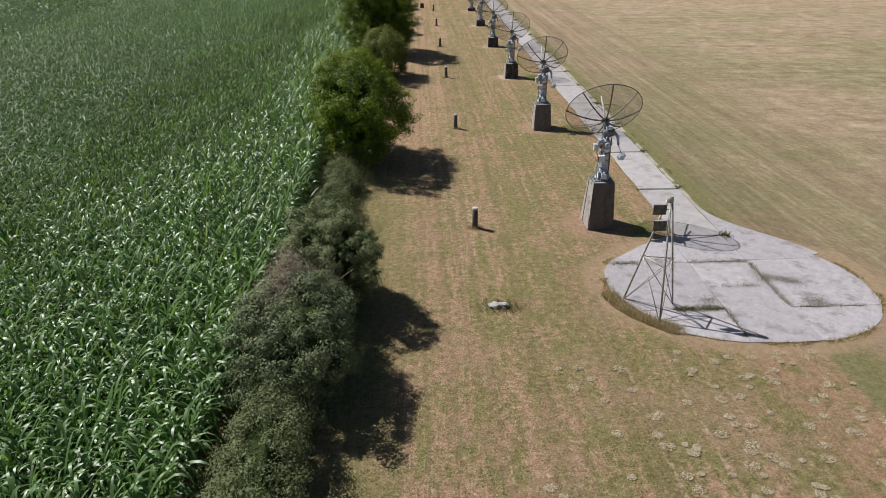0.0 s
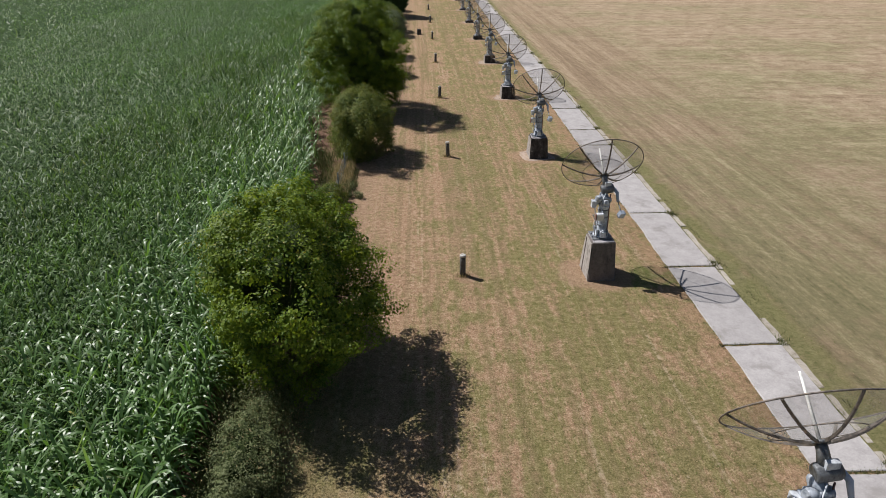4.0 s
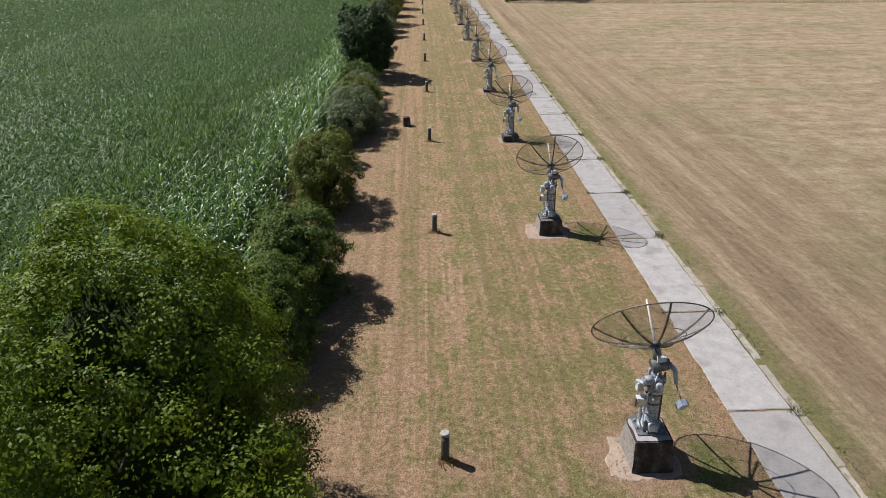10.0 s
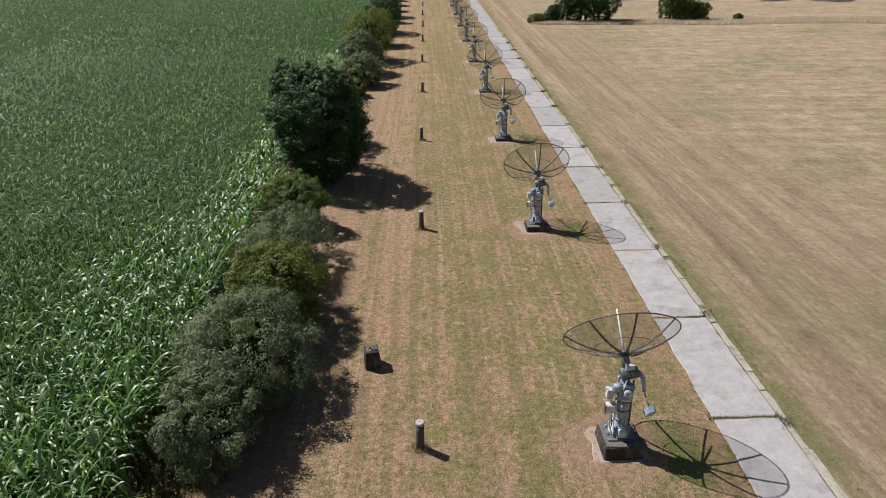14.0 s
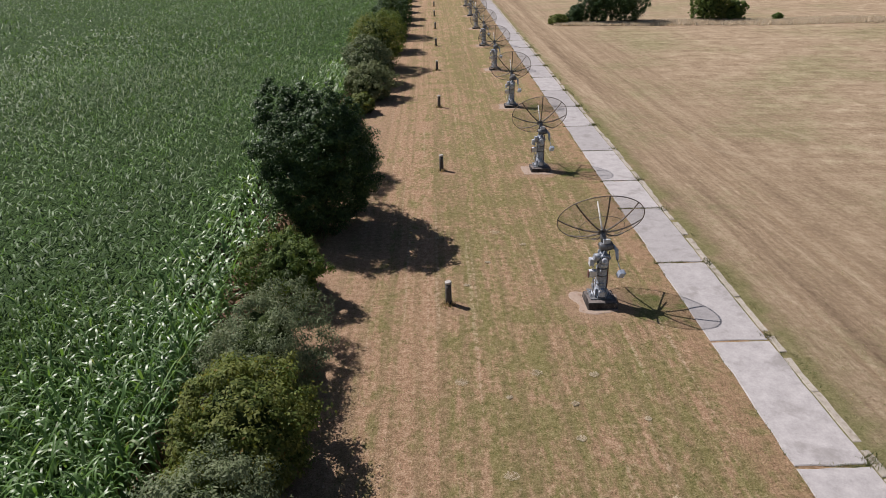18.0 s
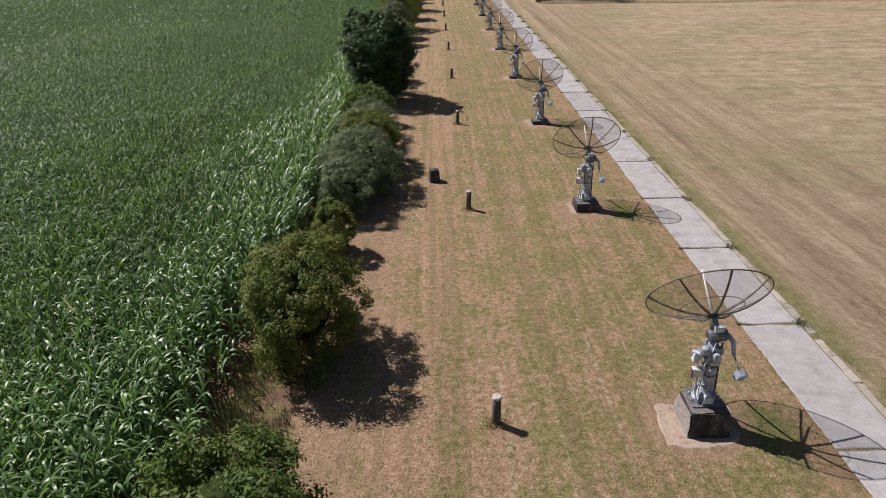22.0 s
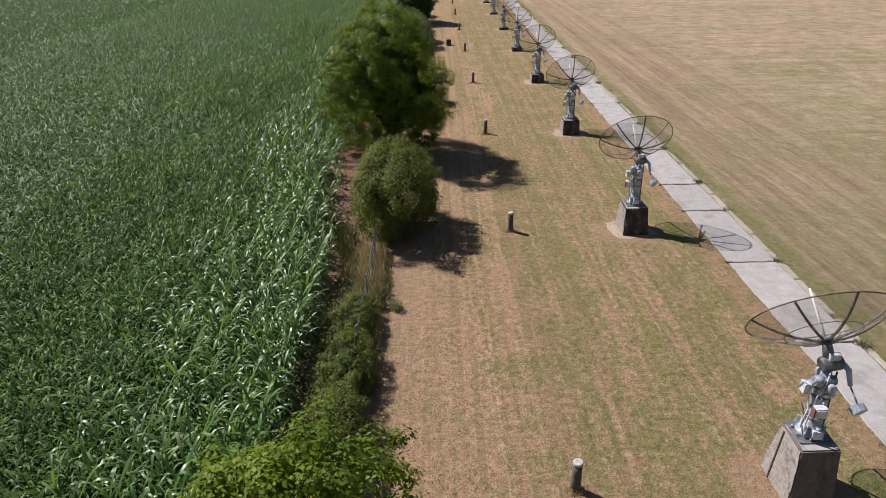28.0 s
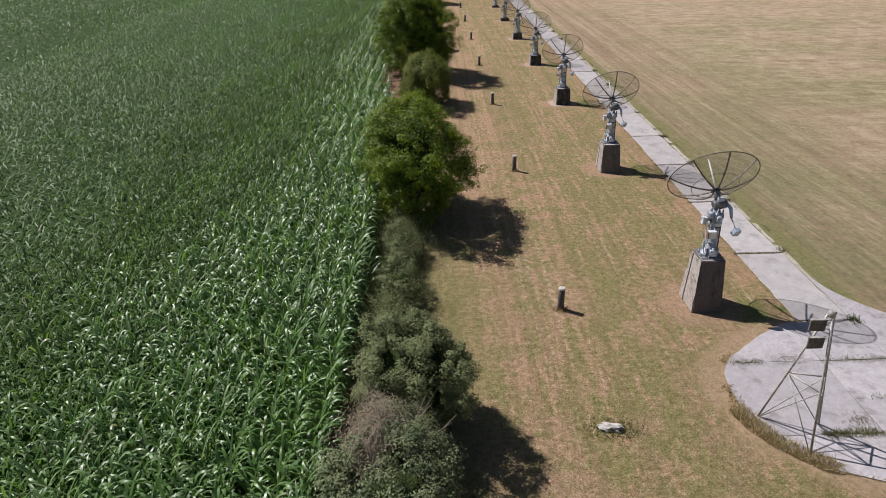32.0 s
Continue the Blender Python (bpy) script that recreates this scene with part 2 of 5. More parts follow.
    # broken rings left by a turning tractor
    for cx, cy, radius in ((26.6, 147.2, 4.0), (26.3, 105.6, 3.9)):
        dx, dy = k.math("SUBTRACT", x, cx), k.math("SUBTRACT", y, cy)
        dist = k.math("SQRT", k.math("ADD", k.math("MULTIPLY", dx, dx), k.math("MULTIPLY", dy, dy)))
        off = k.math("ABSOLUTE", k.math("SUBTRACT", dist, k.math("ADD", radius, k.math("MULTIPLY", k.math("SUBTRACT", k.noise(0.5, 2.0), 0.5), 1.2))))
        gone = k.math("MULTIPLY", k.step(k.noise(0.3, 2.0), 0.44, 0.6), 0.4)
        hay = k.mix(k.math("MULTIPLY", k.step(off, 0.45, 0.05), gone), hay, (0.46, 0.37, 0.26))
    ruts = k.math("MULTIPLY", k.step(k.noise(1.0, 2.0, k.scaled(1.1, 0.01, 1.0)), 0.57, 0.63), k.step(x, 30.0, 17.0))
    hay = k.mix(k.math("MULTIPLY", ruts, 0.28), hay, k.mix(tuft, (0.2, 0.13, 0.075), (0.42, 0.3, 0.19)))
    verge = k.math("MULTIPLY", k.step(wob, 17.5, 16.5), k.step(k.noise(0.35, 3.0), 0.3, 0.5))
    hay = k.mix(k.math("MULTIPLY", verge, 0.85), hay, k.mix(tuft, (0.085, 0.095, 0.03), (0.3, 0.27, 0.13)))
    colour = k.mix(k.step(x, 15.0, 15.4), lawn, hay)
    # bleached rim round the pad
    px, py = k.math("DIVIDE", k.math("SUBTRACT", wob, 14.35), 6.4), k.math("DIVIDE", k.math("SUBTRACT", y, 21.6), 4.9)
    around = k.step(k.math("ADD", k.math("MULTIPLY", px, px), k.math("MULTIPLY", py, py)), 1.08, 0.86)
    colour = k.mix(k.math("MULTIPLY", around, 0.75), colour, k.mix(spread(fine, 0.5, 2.0), (0.27, 0.185, 0.11), (0.48, 0.35, 0.23)))
    soil = k.ramp(add((fine, 0.65), (mid, 0.35)), (0.3, (0.1, 0.06, 0.042)), (0.5, (0.2, 0.12, 0.085)), (0.72, (0.33, 0.215, 0.155)))
    rough_grass = k.mix(spread(fine, 0.5, 2.0), (0.1, 0.1, 0.035), (0.33, 0.26, 0.13))
    margin = k.mix(k.step(mid, 0.42, 0.6), soil, rough_grass)
    colour = k.mix(k.step(wob, -1.9, -2.5), colour, margin)
    colour = k.mix(k.step(wob, -4.1, -4.7), colour, soil)
    k.bump(add((grain, 0.6), (fine, 1.0), (mid, 0.6)), 1.0, 0.085)
    return k.done(colour)


def concrete(name, low, high, stain, scale=1.0, by_object=True, streaks=False):
    k = Mat(name, 0.9, 0.2)
    a, b, g = k.noise(3.0 * scale, 6.0, None, 0.7), k.noise(45.0 * scale, 3.0), k.noise(14.0, 5.0, None, 0.75)
    blend = k.math("ADD", k.math("ADD", k.math("MULTIPLY", a, 0.9), k.math("MULTIPLY", b, 0.35)), k.math("MULTIPLY", g, 0.8))
    c = k.mix(k.math("SUBTRACT", k.math("MULTIPLY", blend, 1.5), 1.05), low, high)
    if by_object:
        c = k.mix(k.math("MULTIPLY", k.per_object(), 0.4), c, tuple(v * 0.8 for v in low))
    where = k.noise(1.3 * scale, 5.0, k.scaled(1, 1, 0.25 if streaks else 1), 0.65)
    c = k.mix(k.math("MULTIPLY", k.step(where, 0.52, 0.7), 0.75), c, stain)
    k.bump(k.math("ADD", k.math("MULTIPLY", b, 0.5), a), 0.35, 0.01)
    return k.done(c)


def old_concrete():
    k = Mat("lichen_stained_concrete", 0.95, 0.15)
    broad, fine = k.noise(2.3, 7.0, k.scaled(1, 1, 0.6), 0.72), k.noise(30.0, 4.0)
    mixed = k.math("ADD", k.math("MULTIPLY", broad, 0.85), k.math("MULTIPLY", fine, 0.15))
    k.bump(k.math("ADD", broad, k.math("MULTIPLY", fine, 0.4)), 0.5, 0.02)
    return k.done(k.ramp(mixed, (0.38, (0.032, 0.029, 0.028)), (0.52, (0.075, 0.067, 0.062)), (0.6, (0.13, 0.118, 0.107)), (0.66, (0.4, 0.375, 0.345))))


def metal_paint(name, low, high, rust=(0.13, 0.07, 0.045), rough=0.5, amount=0.35, metal=0.35):
    k = Mat(name, rough, 0.4, metal)
    c = k.mix(k.step(k.noise(7.0, 6.0, None, 0.7), 0.36, 0.6), low, high)
    grime = k.noise(3.2, 5.0, k.scaled(1, 1, 0.35), 0.7)
    c = k.mix(k.math("MULTIPLY", k.step(grime, 0.52, 0.66), 0.55), c, tuple(v * 0.4 for v in low))
    c = k.mix(k.math("MULTIPLY", k.step(k.noise(6.0, 5.0, None, 0.7), 0.55, 0.7), amount), c, rust)
    k.bump(k.noise(60.0, 2.0), 0.15, 0.004)
    return k.done(c)


GROUND = ground_material()
SLAB = concrete("weathered_slab_concrete", (0.29, 0.272, 0.27), (0.54, 0.51, 0.505), (0.25, 0.232, 0.222), 0.6)
KERB = concrete("pale_kerb_concrete", (0.27, 0.24, 0.2), (0.54, 0.49, 0.43), (0.18, 0.145, 0.1), 1.8)
PAD = concrete("pad_concrete", (0.27, 0.252, 0.262), (0.52, 0.492, 0.505), (0.19, 0.172, 0.172), 0.9)
PLINTH = old_concrete()
PLINTH_PALE = concrete("streaked_plinth_concrete", (0.1, 0.086, 0.082), (0.25, 0.218, 0.205), (0.05, 0.052, 0.05), 1.5, streaks=True)
PALE_FACE = concrete("pale_patchy_cement", (0.2, 0.175, 0.16), (0.56, 0.52, 0.48), (0.1, 0.085, 0.075), 2.2)
FOOTING = concrete("sandy_footing", (0.3, 0.222, 0.175), (0.55, 0.45, 0.37), (0.24, 0.15, 0.095), 2.6)
POST = concrete("post_concrete", (0.075, 0.072, 0.07), (0.19, 0.18, 0.172), (0.045, 0.042, 0.04), 3.0)
CAP = concrete("pale_cap", (0.4, 0.375, 0.35), (0.66, 0.63, 0.59), (0.2, 0.18, 0.16), 2.5)
STEEL = metal_paint("grey_painted_steel", (0.24, 0.27, 0.32), (0.5, 0.54, 0.6), metal=0.1)
STEEL_DARK = metal_paint("dark_steel", (0.1, 0.105, 0.115), (0.23, 0.24, 0.25), amount=0.5)
PALE = metal_paint("pale_grey_enamel", (0.5, 0.53, 0.58), (0.7, 0.73, 0.77), (0.3, 0.2, 0.14), 0.45, 0.2, 0.0)
BLUE = metal_paint("pale_blue_enamel", (0.36, 0.43, 0.55), (0.55, 0.61, 0.71), (0.2, 0.16, 0.14), 0.45, 0.2, 0.0)
RIM = metal_paint("weathered_black_steel", (0.085, 0.074, 0.066), (0.21, 0.18, 0.155), (0.36, 0.26, 0.165), 0.5, 0.75, 0.25)
SLOT = metal_paint("rusty_groove_shade", (0.03, 0.02, 0.016), (0.07, 0.042, 0.03), (0.11, 0.06, 0.04), 0.8, 0.5, 0.0)
WHITE = metal_paint("white_mast_paint", (0.68, 0.67, 0.63), (0.8, 0.79, 0.76), (0.4, 0.34, 0.28), 0.5, 0.25, 0.0)
RUST = metal_paint("rust_brown", (0.15, 0.075, 0.06), (0.24, 0.13, 0.11), (0.08, 0.04, 0.03), 0.7, 0.5, 0.0)
LATTICE = metal_paint("galvanised_lattice", (0.3, 0.29, 0.27), (0.48, 0.46, 0.43), (0.14, 0.09, 0.06), 0.55, 0.6, 0.3)
PANEL = metal_paint("grey_panel", (0.1, 0.095, 0.09), (0.17, 0.165, 0.155), (0.05, 0.045, 0.04), 0.7, 0.5, 0.0)
FENCE = metal_paint("grey_blue_fence_steel", (0.16, 0.2, 0.23), (0.26, 0.3, 0.33), (0.13, 0.1, 0.08), 0.6, 0.4, 0.2)


def mesh_screen():
    k = Mat("fine_wire_mesh", 0.6, 0.3, 0.3)
    k.done(k.mix(k.noise(8.0), (0.3, 0.29, 0.275), (0.48, 0.465, 0.44)))
    t = k.n.new("ShaderNodeBsdfTransparent")
    s = k.n.new("ShaderNodeMixShader")
    k.link(k.math("ADD", k.math("MULTIPLY", k.noise(3.0, 3.0), 0.14), 0.66), s.inputs[0])
    k.l.new(k.b.outputs[0], s.inputs[1]), k.l.new(t.outputs[0], s.inputs[2])
    k.l.new(s.outputs[0], k.n["Material Output"].inputs[0])
    return k.m


SCREEN = mesh_screen()


def bark_material():
    k = Mat("bark", 0.95, 0.1)
    a = k.noise(14.0, 5.0, k.scaled(1, 1, 0.2))
    k.bump(a, 0.8, 0.03)
    return k.done(k.mix(a, (0.05, 0.038, 0.028), (0.17, 0.14, 0.11)))


BARK = bark_material()
DEAD = Mat("dead_twig", 0.9, 0.1)
DEAD = DEAD.done(DEAD.mix(DEAD.noise(5.0), (0.2, 0.16, 0.115), (0.36, 0.3, 0.225)))
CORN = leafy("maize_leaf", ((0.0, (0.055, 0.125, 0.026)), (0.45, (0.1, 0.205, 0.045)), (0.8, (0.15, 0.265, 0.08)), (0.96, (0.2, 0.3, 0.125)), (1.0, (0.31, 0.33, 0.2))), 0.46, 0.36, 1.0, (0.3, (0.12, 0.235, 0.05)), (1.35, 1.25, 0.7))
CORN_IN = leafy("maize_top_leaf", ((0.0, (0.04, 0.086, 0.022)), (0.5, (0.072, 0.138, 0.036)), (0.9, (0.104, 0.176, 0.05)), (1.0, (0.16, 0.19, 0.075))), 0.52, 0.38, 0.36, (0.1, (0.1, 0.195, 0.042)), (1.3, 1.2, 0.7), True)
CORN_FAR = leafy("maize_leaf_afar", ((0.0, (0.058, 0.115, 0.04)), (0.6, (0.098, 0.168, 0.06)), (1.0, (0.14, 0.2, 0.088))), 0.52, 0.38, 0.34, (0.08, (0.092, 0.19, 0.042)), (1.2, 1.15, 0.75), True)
OAK = leafy("broad_green_leaf", ((0.0, (0.046, 0.092, 0.012)), (0.6, (0.112, 0.182, 0.021)), (0.93, (0.195, 0.255, 0.034)), (1.0, (0.28, 0.25, 0.047))), 0.5, 0.38, 0.2, (0.9, (0.185, 0.255, 0.026)), (1.3, 1.2, 0.5))
DARKLEAF = leafy("dark_green_leaf", ((0.0, (0.026, 0.056, 0.02)), (0.7, (0.05, 0.096, 0.028)), (1.0, (0.09, 0.14, 0.045))), 0.5, 0.25, 0.25)
GREYLEAF = leafy("dusty_dark_leaf", ((0.0, (0.07, 0.1, 0.046)), (0.6, (0.135, 0.172, 0.082)), (1.0, (0.26, 0.285, 0.155))), 0.6, 0.28, 0.2, (1.1, (0.19, 0.22, 0.11)))
WILLOW = leafy("grey_green_leaf", ((0.0, (0.095, 0.132, 0.066)), (0.6, (0.165, 0.21, 0.105)), (1.0, (0.28, 0.31, 0.175))), 0.55, 0.36, 0.25, (1.1, (0.225, 0.265, 0.14)))
SAGE = leafy("sage_green_leaf", ((0.0, (0.105, 0.135, 0.055)), (0.6, (0.18, 0.215, 0.092)), (1.0, (0.26, 0.28, 0.14))), 0.6, 0.3, 0.2, (1.1, (0.19, 0.215, 0.1)))
THORN = leafy("olive_leaf", ((0.0, (0.07, 0.105, 0.024)), (0.6, (0.13, 0.175, 0.042)), (0.96, (0.19, 0.22, 0.06)), (1.0, (0.24, 0.165, 0.06))), 0.58, 0.36, 0.18, (1.1, (0.19, 0.21, 0.06)), (1.25, 1.15, 0.6))
GREEN = leafy("fresh_green_leaf", ((0.0, (0.055, 0.1, 0.026)), (0.7, (0.105, 0.165, 0.042)), (1.0, (0.17, 0.22, 0.066))), 0.58, 0.36, 0.18, (1.1, (0.155, 0.21, 0.056)), (1.25, 1.15, 0.6))
BRAMBLE = leafy("bramble_leaf", ((0.0, (0.075, 0.1, 0.036)), (0.5, (0.14, 0.17, 0.066)), (0.85, (0.22, 0.225, 0.1)), (1.0, (0.4, 0.3, 0.16))), 0.65, 0.3, 0.2, (0.8, (0.13, 0.155, 0.06)))
WEED = leafy("verge_weeds", ((0.0, (0.075, 0.1, 0.03)), (0.45, (0.13, 0.15, 0.055)), (0.75, (0.19, 0.175, 0.078)), (1.0, (0.32, 0.26, 0.14))), 0.75, 0.3)
BLADE = leafy("lawn_blade", ((0.0, (0.11, 0.14, 0.035)), (0.5, (0.2, 0.195, 0.075)), (0.75, (0.33, 0.25, 0.13)), (1.0, (0.45, 0.35, 0.21))), 0.85, 0.3, 0.1)
STRAW = leafy("dry_straw", ((0.0, (0.42, 0.34, 0.22)), (0.6, (0.56, 0.48, 0.35)), (1.0, (0.7, 0.63, 0.5))), 0.85, 0.35, 0.1)
BLEACHED = leafy("bleached_tall_grass", ((0.0, (0.5, 0.41, 0.29)), (0.6, (0.68, 0.58, 0.44)), (1.0, (0.8, 0.72, 0.58))), 0.85, 0.4, 0.1)
MOSS = leafy("dark_moss", ((0.0, (0.0663, 0.0607, 0.0416)), (0.6, (0.133, 0.111, 0.078)), (1.0, (0.231, 0.199, 0.135))), 0.95, 0.1, 0.05)
TALLDRY = leafy("tall_dry_grass", ((0.0, (0.2, 0.19, 0.07)), (0.6, (0.42, 0.32, 0.16)), (1.0, (0.62, 0.5, 0.3))), 0.85, 0.3)

# ---------------- mesh helpers ----------------
def mesh_from(name, verts, faces, material, smooth=False):
    me = bpy.data.meshes.new(name)
    me.from_pydata(verts, [], faces)
    me.materials.append(material)
    if smooth:
        me.polygons.foreach_set("use_smooth", [True] * len(me.polygons))
    me.update()
    return me


def quads(name, verts, count, material, tri=None):
    """A mesh of `count` loose quads (or triangles) from an array of their corners."""
    n = tri or 4
    v = np.ascontiguousarray(verts, dtype=np.float32).reshape(-1, 3)
    me = bpy.data.meshes.new(name)
    me.vertices.add(len(v))
    me.vertices.foreach_set("co", v.ravel())
    me.loops.add(count * n)
    me.loops.foreach_set("vertex_index", np.arange(count * n, dtype=np.int32))
    me.polygons.add(count)
    me.polygons.foreach_set("loop_start", np.arange(0, count * n, n, dtype=np.int32))
    me.materials.append(material)
    me.update(calc_edges=True)
    return me


def indexed(name, verts, idx, material, smooth=True):
    """A mesh from arrays of places and of quads that share corners."""
    me = bpy.data.meshes.new(name)
    v, f = np.ascontiguousarray(verts, dtype=np.float32).reshape(-1, 3), np.ascontiguousarray(idx, dtype=np.int32).reshape(-1, 4)
    me.vertices.add(len(v))
    me.vertices.foreach_set("co", v.ravel())
    me.loops.add(f.size)
    me.loops.foreach_set("vertex_index", f.ravel())
    me.polygons.add(len(f))
    me.polygons.foreach_set("loop_start", np.arange(0, f.size, 4, dtype=np.int32))
    if smooth:
        me.polygons.foreach_set("use_smooth", np.ones(len(f), dtype=bool))
    me.materials.append(material)
    me.update(calc_edges=True)
    return me


def part(name, data, material, parent, label=""):
    """Links a bmesh or a mesh as one mesh object under a thing or a part."""
    if isinstance(data, bmesh.types.BMesh):
        me = bpy.data.meshes.new(name)
        data.to_mesh(me)
        data.free()
        me.materials.append(material)
        data = me
    ob = new(name, data)
    ob.parent = parent
    return tagged(ob, label)


def empty(name, x=0.0, y=0.0, z=0.0, turn=0.0):
    ob = new(name)
    ob.empty_display_size = 0.3
    ob.matrix_world = pose(x, y, z, 0, 0, turn)
    return ob


def box(bm, x0, x1, y0, y1, z0, z1, bevel=0.0, m=None):
    made = bmesh.ops.create_cube(bm, size=1.0)["verts"]
    bmesh.ops.scale(bm, vec=(x1 - x0, y1 - y0, z1 - z0), verts=made)
    bmesh.ops.translate(bm, vec=((x0 + x1) / 2, (y0 + y1) / 2, (z0 + z1) / 2), verts=made)
    if bevel:
        edges = list({e for v in made for e in v.link_edges})
        made = bmesh.ops.bevel(bm, geom=edges, offset=bevel, segments=2, affect="EDGES", profile=0.5)["verts"]
    if m is not None:
        bmesh.ops.transform(bm, matrix=m, verts=list(set(made)))
    return bm


def tube(bm, places, radii, sides=8, cap=True):
    """A bar along the places, with one radius for each."""
    rings = []
    places = [Vector(p) for p in places]
    side = None
    for i, p in enumerate(places):
        way = (places[min(i + 1, len(places) - 1)] - places[max(i - 1, 0)]).normalized()
        if side is None:
            side = way.orthogonal().normalized()
        side = (side - way * side.dot(way)).normalized()
        up = way.cross(side)
        r = radii if isinstance(radii, (int, float)) else radii[i]
        rings.append([bm.verts.new(p + r * (math.cos(a) * side + math.sin(a) * up)) for a in (2 * math.pi * k / sides for k in range(sides))])
    for a, b in zip(rings, rings[1:]):
        for k in range(sides):
            bm.faces.new((a[k], a[(k + 1) % sides], b[(k + 1) % sides], b[k])).smooth = sides > 5
    if cap:
        bm.faces.new(rings[0][::-1]), bm.faces.new(rings[-1])
    return bm


def ring(bm, centre, u, v, radius, thick, count=64, sides=6):
    loops = []
    n = u.cross(v)
    for k in range(count):
        a = 2 * math.pi * k / count
        out = math.cos(a) * u + math.sin(a) * v
        c = centre + radius * out
        loops.append([bm.verts.new(c + thick * (math.cos(b) * out + math.sin(b) * n)) for b in (2 * math.pi * j / sides for j in range(sides))])
    for k in range(count):
        a, b = loops[k], loops[(k + 1) % count]
        for j in range(sides):
            bm.faces.new((a[j], b[j], b[(j + 1) % sides], a[(j + 1) % sides])).smooth = True
    return bm


def wobble(x, y, scale, seed=0.0):
    return noise.noise(Vector((x * scale + seed, y * scale - seed, seed * 1.7)))

# ---------------- ground ----------------
def build_ground():
    xs = np.r_[-2000, -900, -400, -200, -120, np.arange(-80, 81, 8.0), 120, 200, 400, 900, 2000]
    ys = np.r_[-2000, -900, -300, -100, np.arange(-40, 281, 8.0), 400, 900, 2000]
    verts = [(x, y, 0.0) for y in ys for x in xs]
    w = len(xs)
    faces = [(j * w + i, j * w + i + 1, (j + 1) * w + i + 1, (j + 1) * w + i) for j in range(len(ys) - 1) for i in range(w - 1)]
    tagged(new("ground", mesh_from("ground", verts, faces, GROUND)), "mown dry lawn, stubble field and bare reddish soil", "ground", kind="structure")


build_ground()

# ---------------- concrete path and pad ----------------
def left_edge(y):
    return 13.42 + 0.0036 * (y - 30)


def right_edge(y):
    return 15.58 + 0.0036 * (y - 30)


JOINTS = [26.05, 31.85, 38.1, 44.2, 50.3, 56.5, 62.2, 66.0, 72.25, 78.4, 84.55, 91.7, 98.1, 104.4, 110.45, 116.55, 122.75, 129.05, 135.4, 139.7, 145.6]
while JOINTS[-1] < 268:
    JOINTS.append(JOINTS[-1] + 6.15)


def slab_mesh(name, outline, top, material, depth=0.14, lip=0.02):
    """A flat cast piece with a worn, slightly sunken edge."""
    cx, cy = np.mean([p[0] for p in outline]), np.mean([p[1] for p in outline])
    n = len(outline)
    verts = [(x, y, top - depth) for x, y in outline] + [(x, y, top - lip) for x, y in outline]
    for x, y in outline:
        d = math.hypot(x - cx, y - cy)
        s = max(0.0, 1 - 0.035 / max(d, 0.05))
        verts.append((cx + (x - cx) * s, cy + (y - cy) * s, top))
    faces = [(i, (i + 1) % n, n + (i + 1) % n, n + i) for i in range(n)]
    faces += [(n + i, n + (i + 1) % n, 2 * n + (i + 1) % n, 2 * n + i) for i in range(n)]
    faces.append(tuple(range(2 * n, 3 * n)))
    return mesh_from(name, verts, faces, material)


def ragged(x0, y0, x1, y1, step, amount, seed):
    """Points from one corner to the next (the last left out), a little uneven."""
    d = math.hypot(x1 - x0, y1 - y0)
    k = max(1, int(d / step))
    nx, ny = -(y1 - y0) / d, (x1 - x0) / d
    out = []
    for i in range(k):
        f = i / k
        a = amount * wobble(x0 + f * (x1 - x0), y0 + f * (y1 - y0), 1.7, seed) if i else 0.0
        out.append((x0 + f * (x1 - x0) + nx * a, y0 + f * (y1 - y0) + ny * a))
    return out


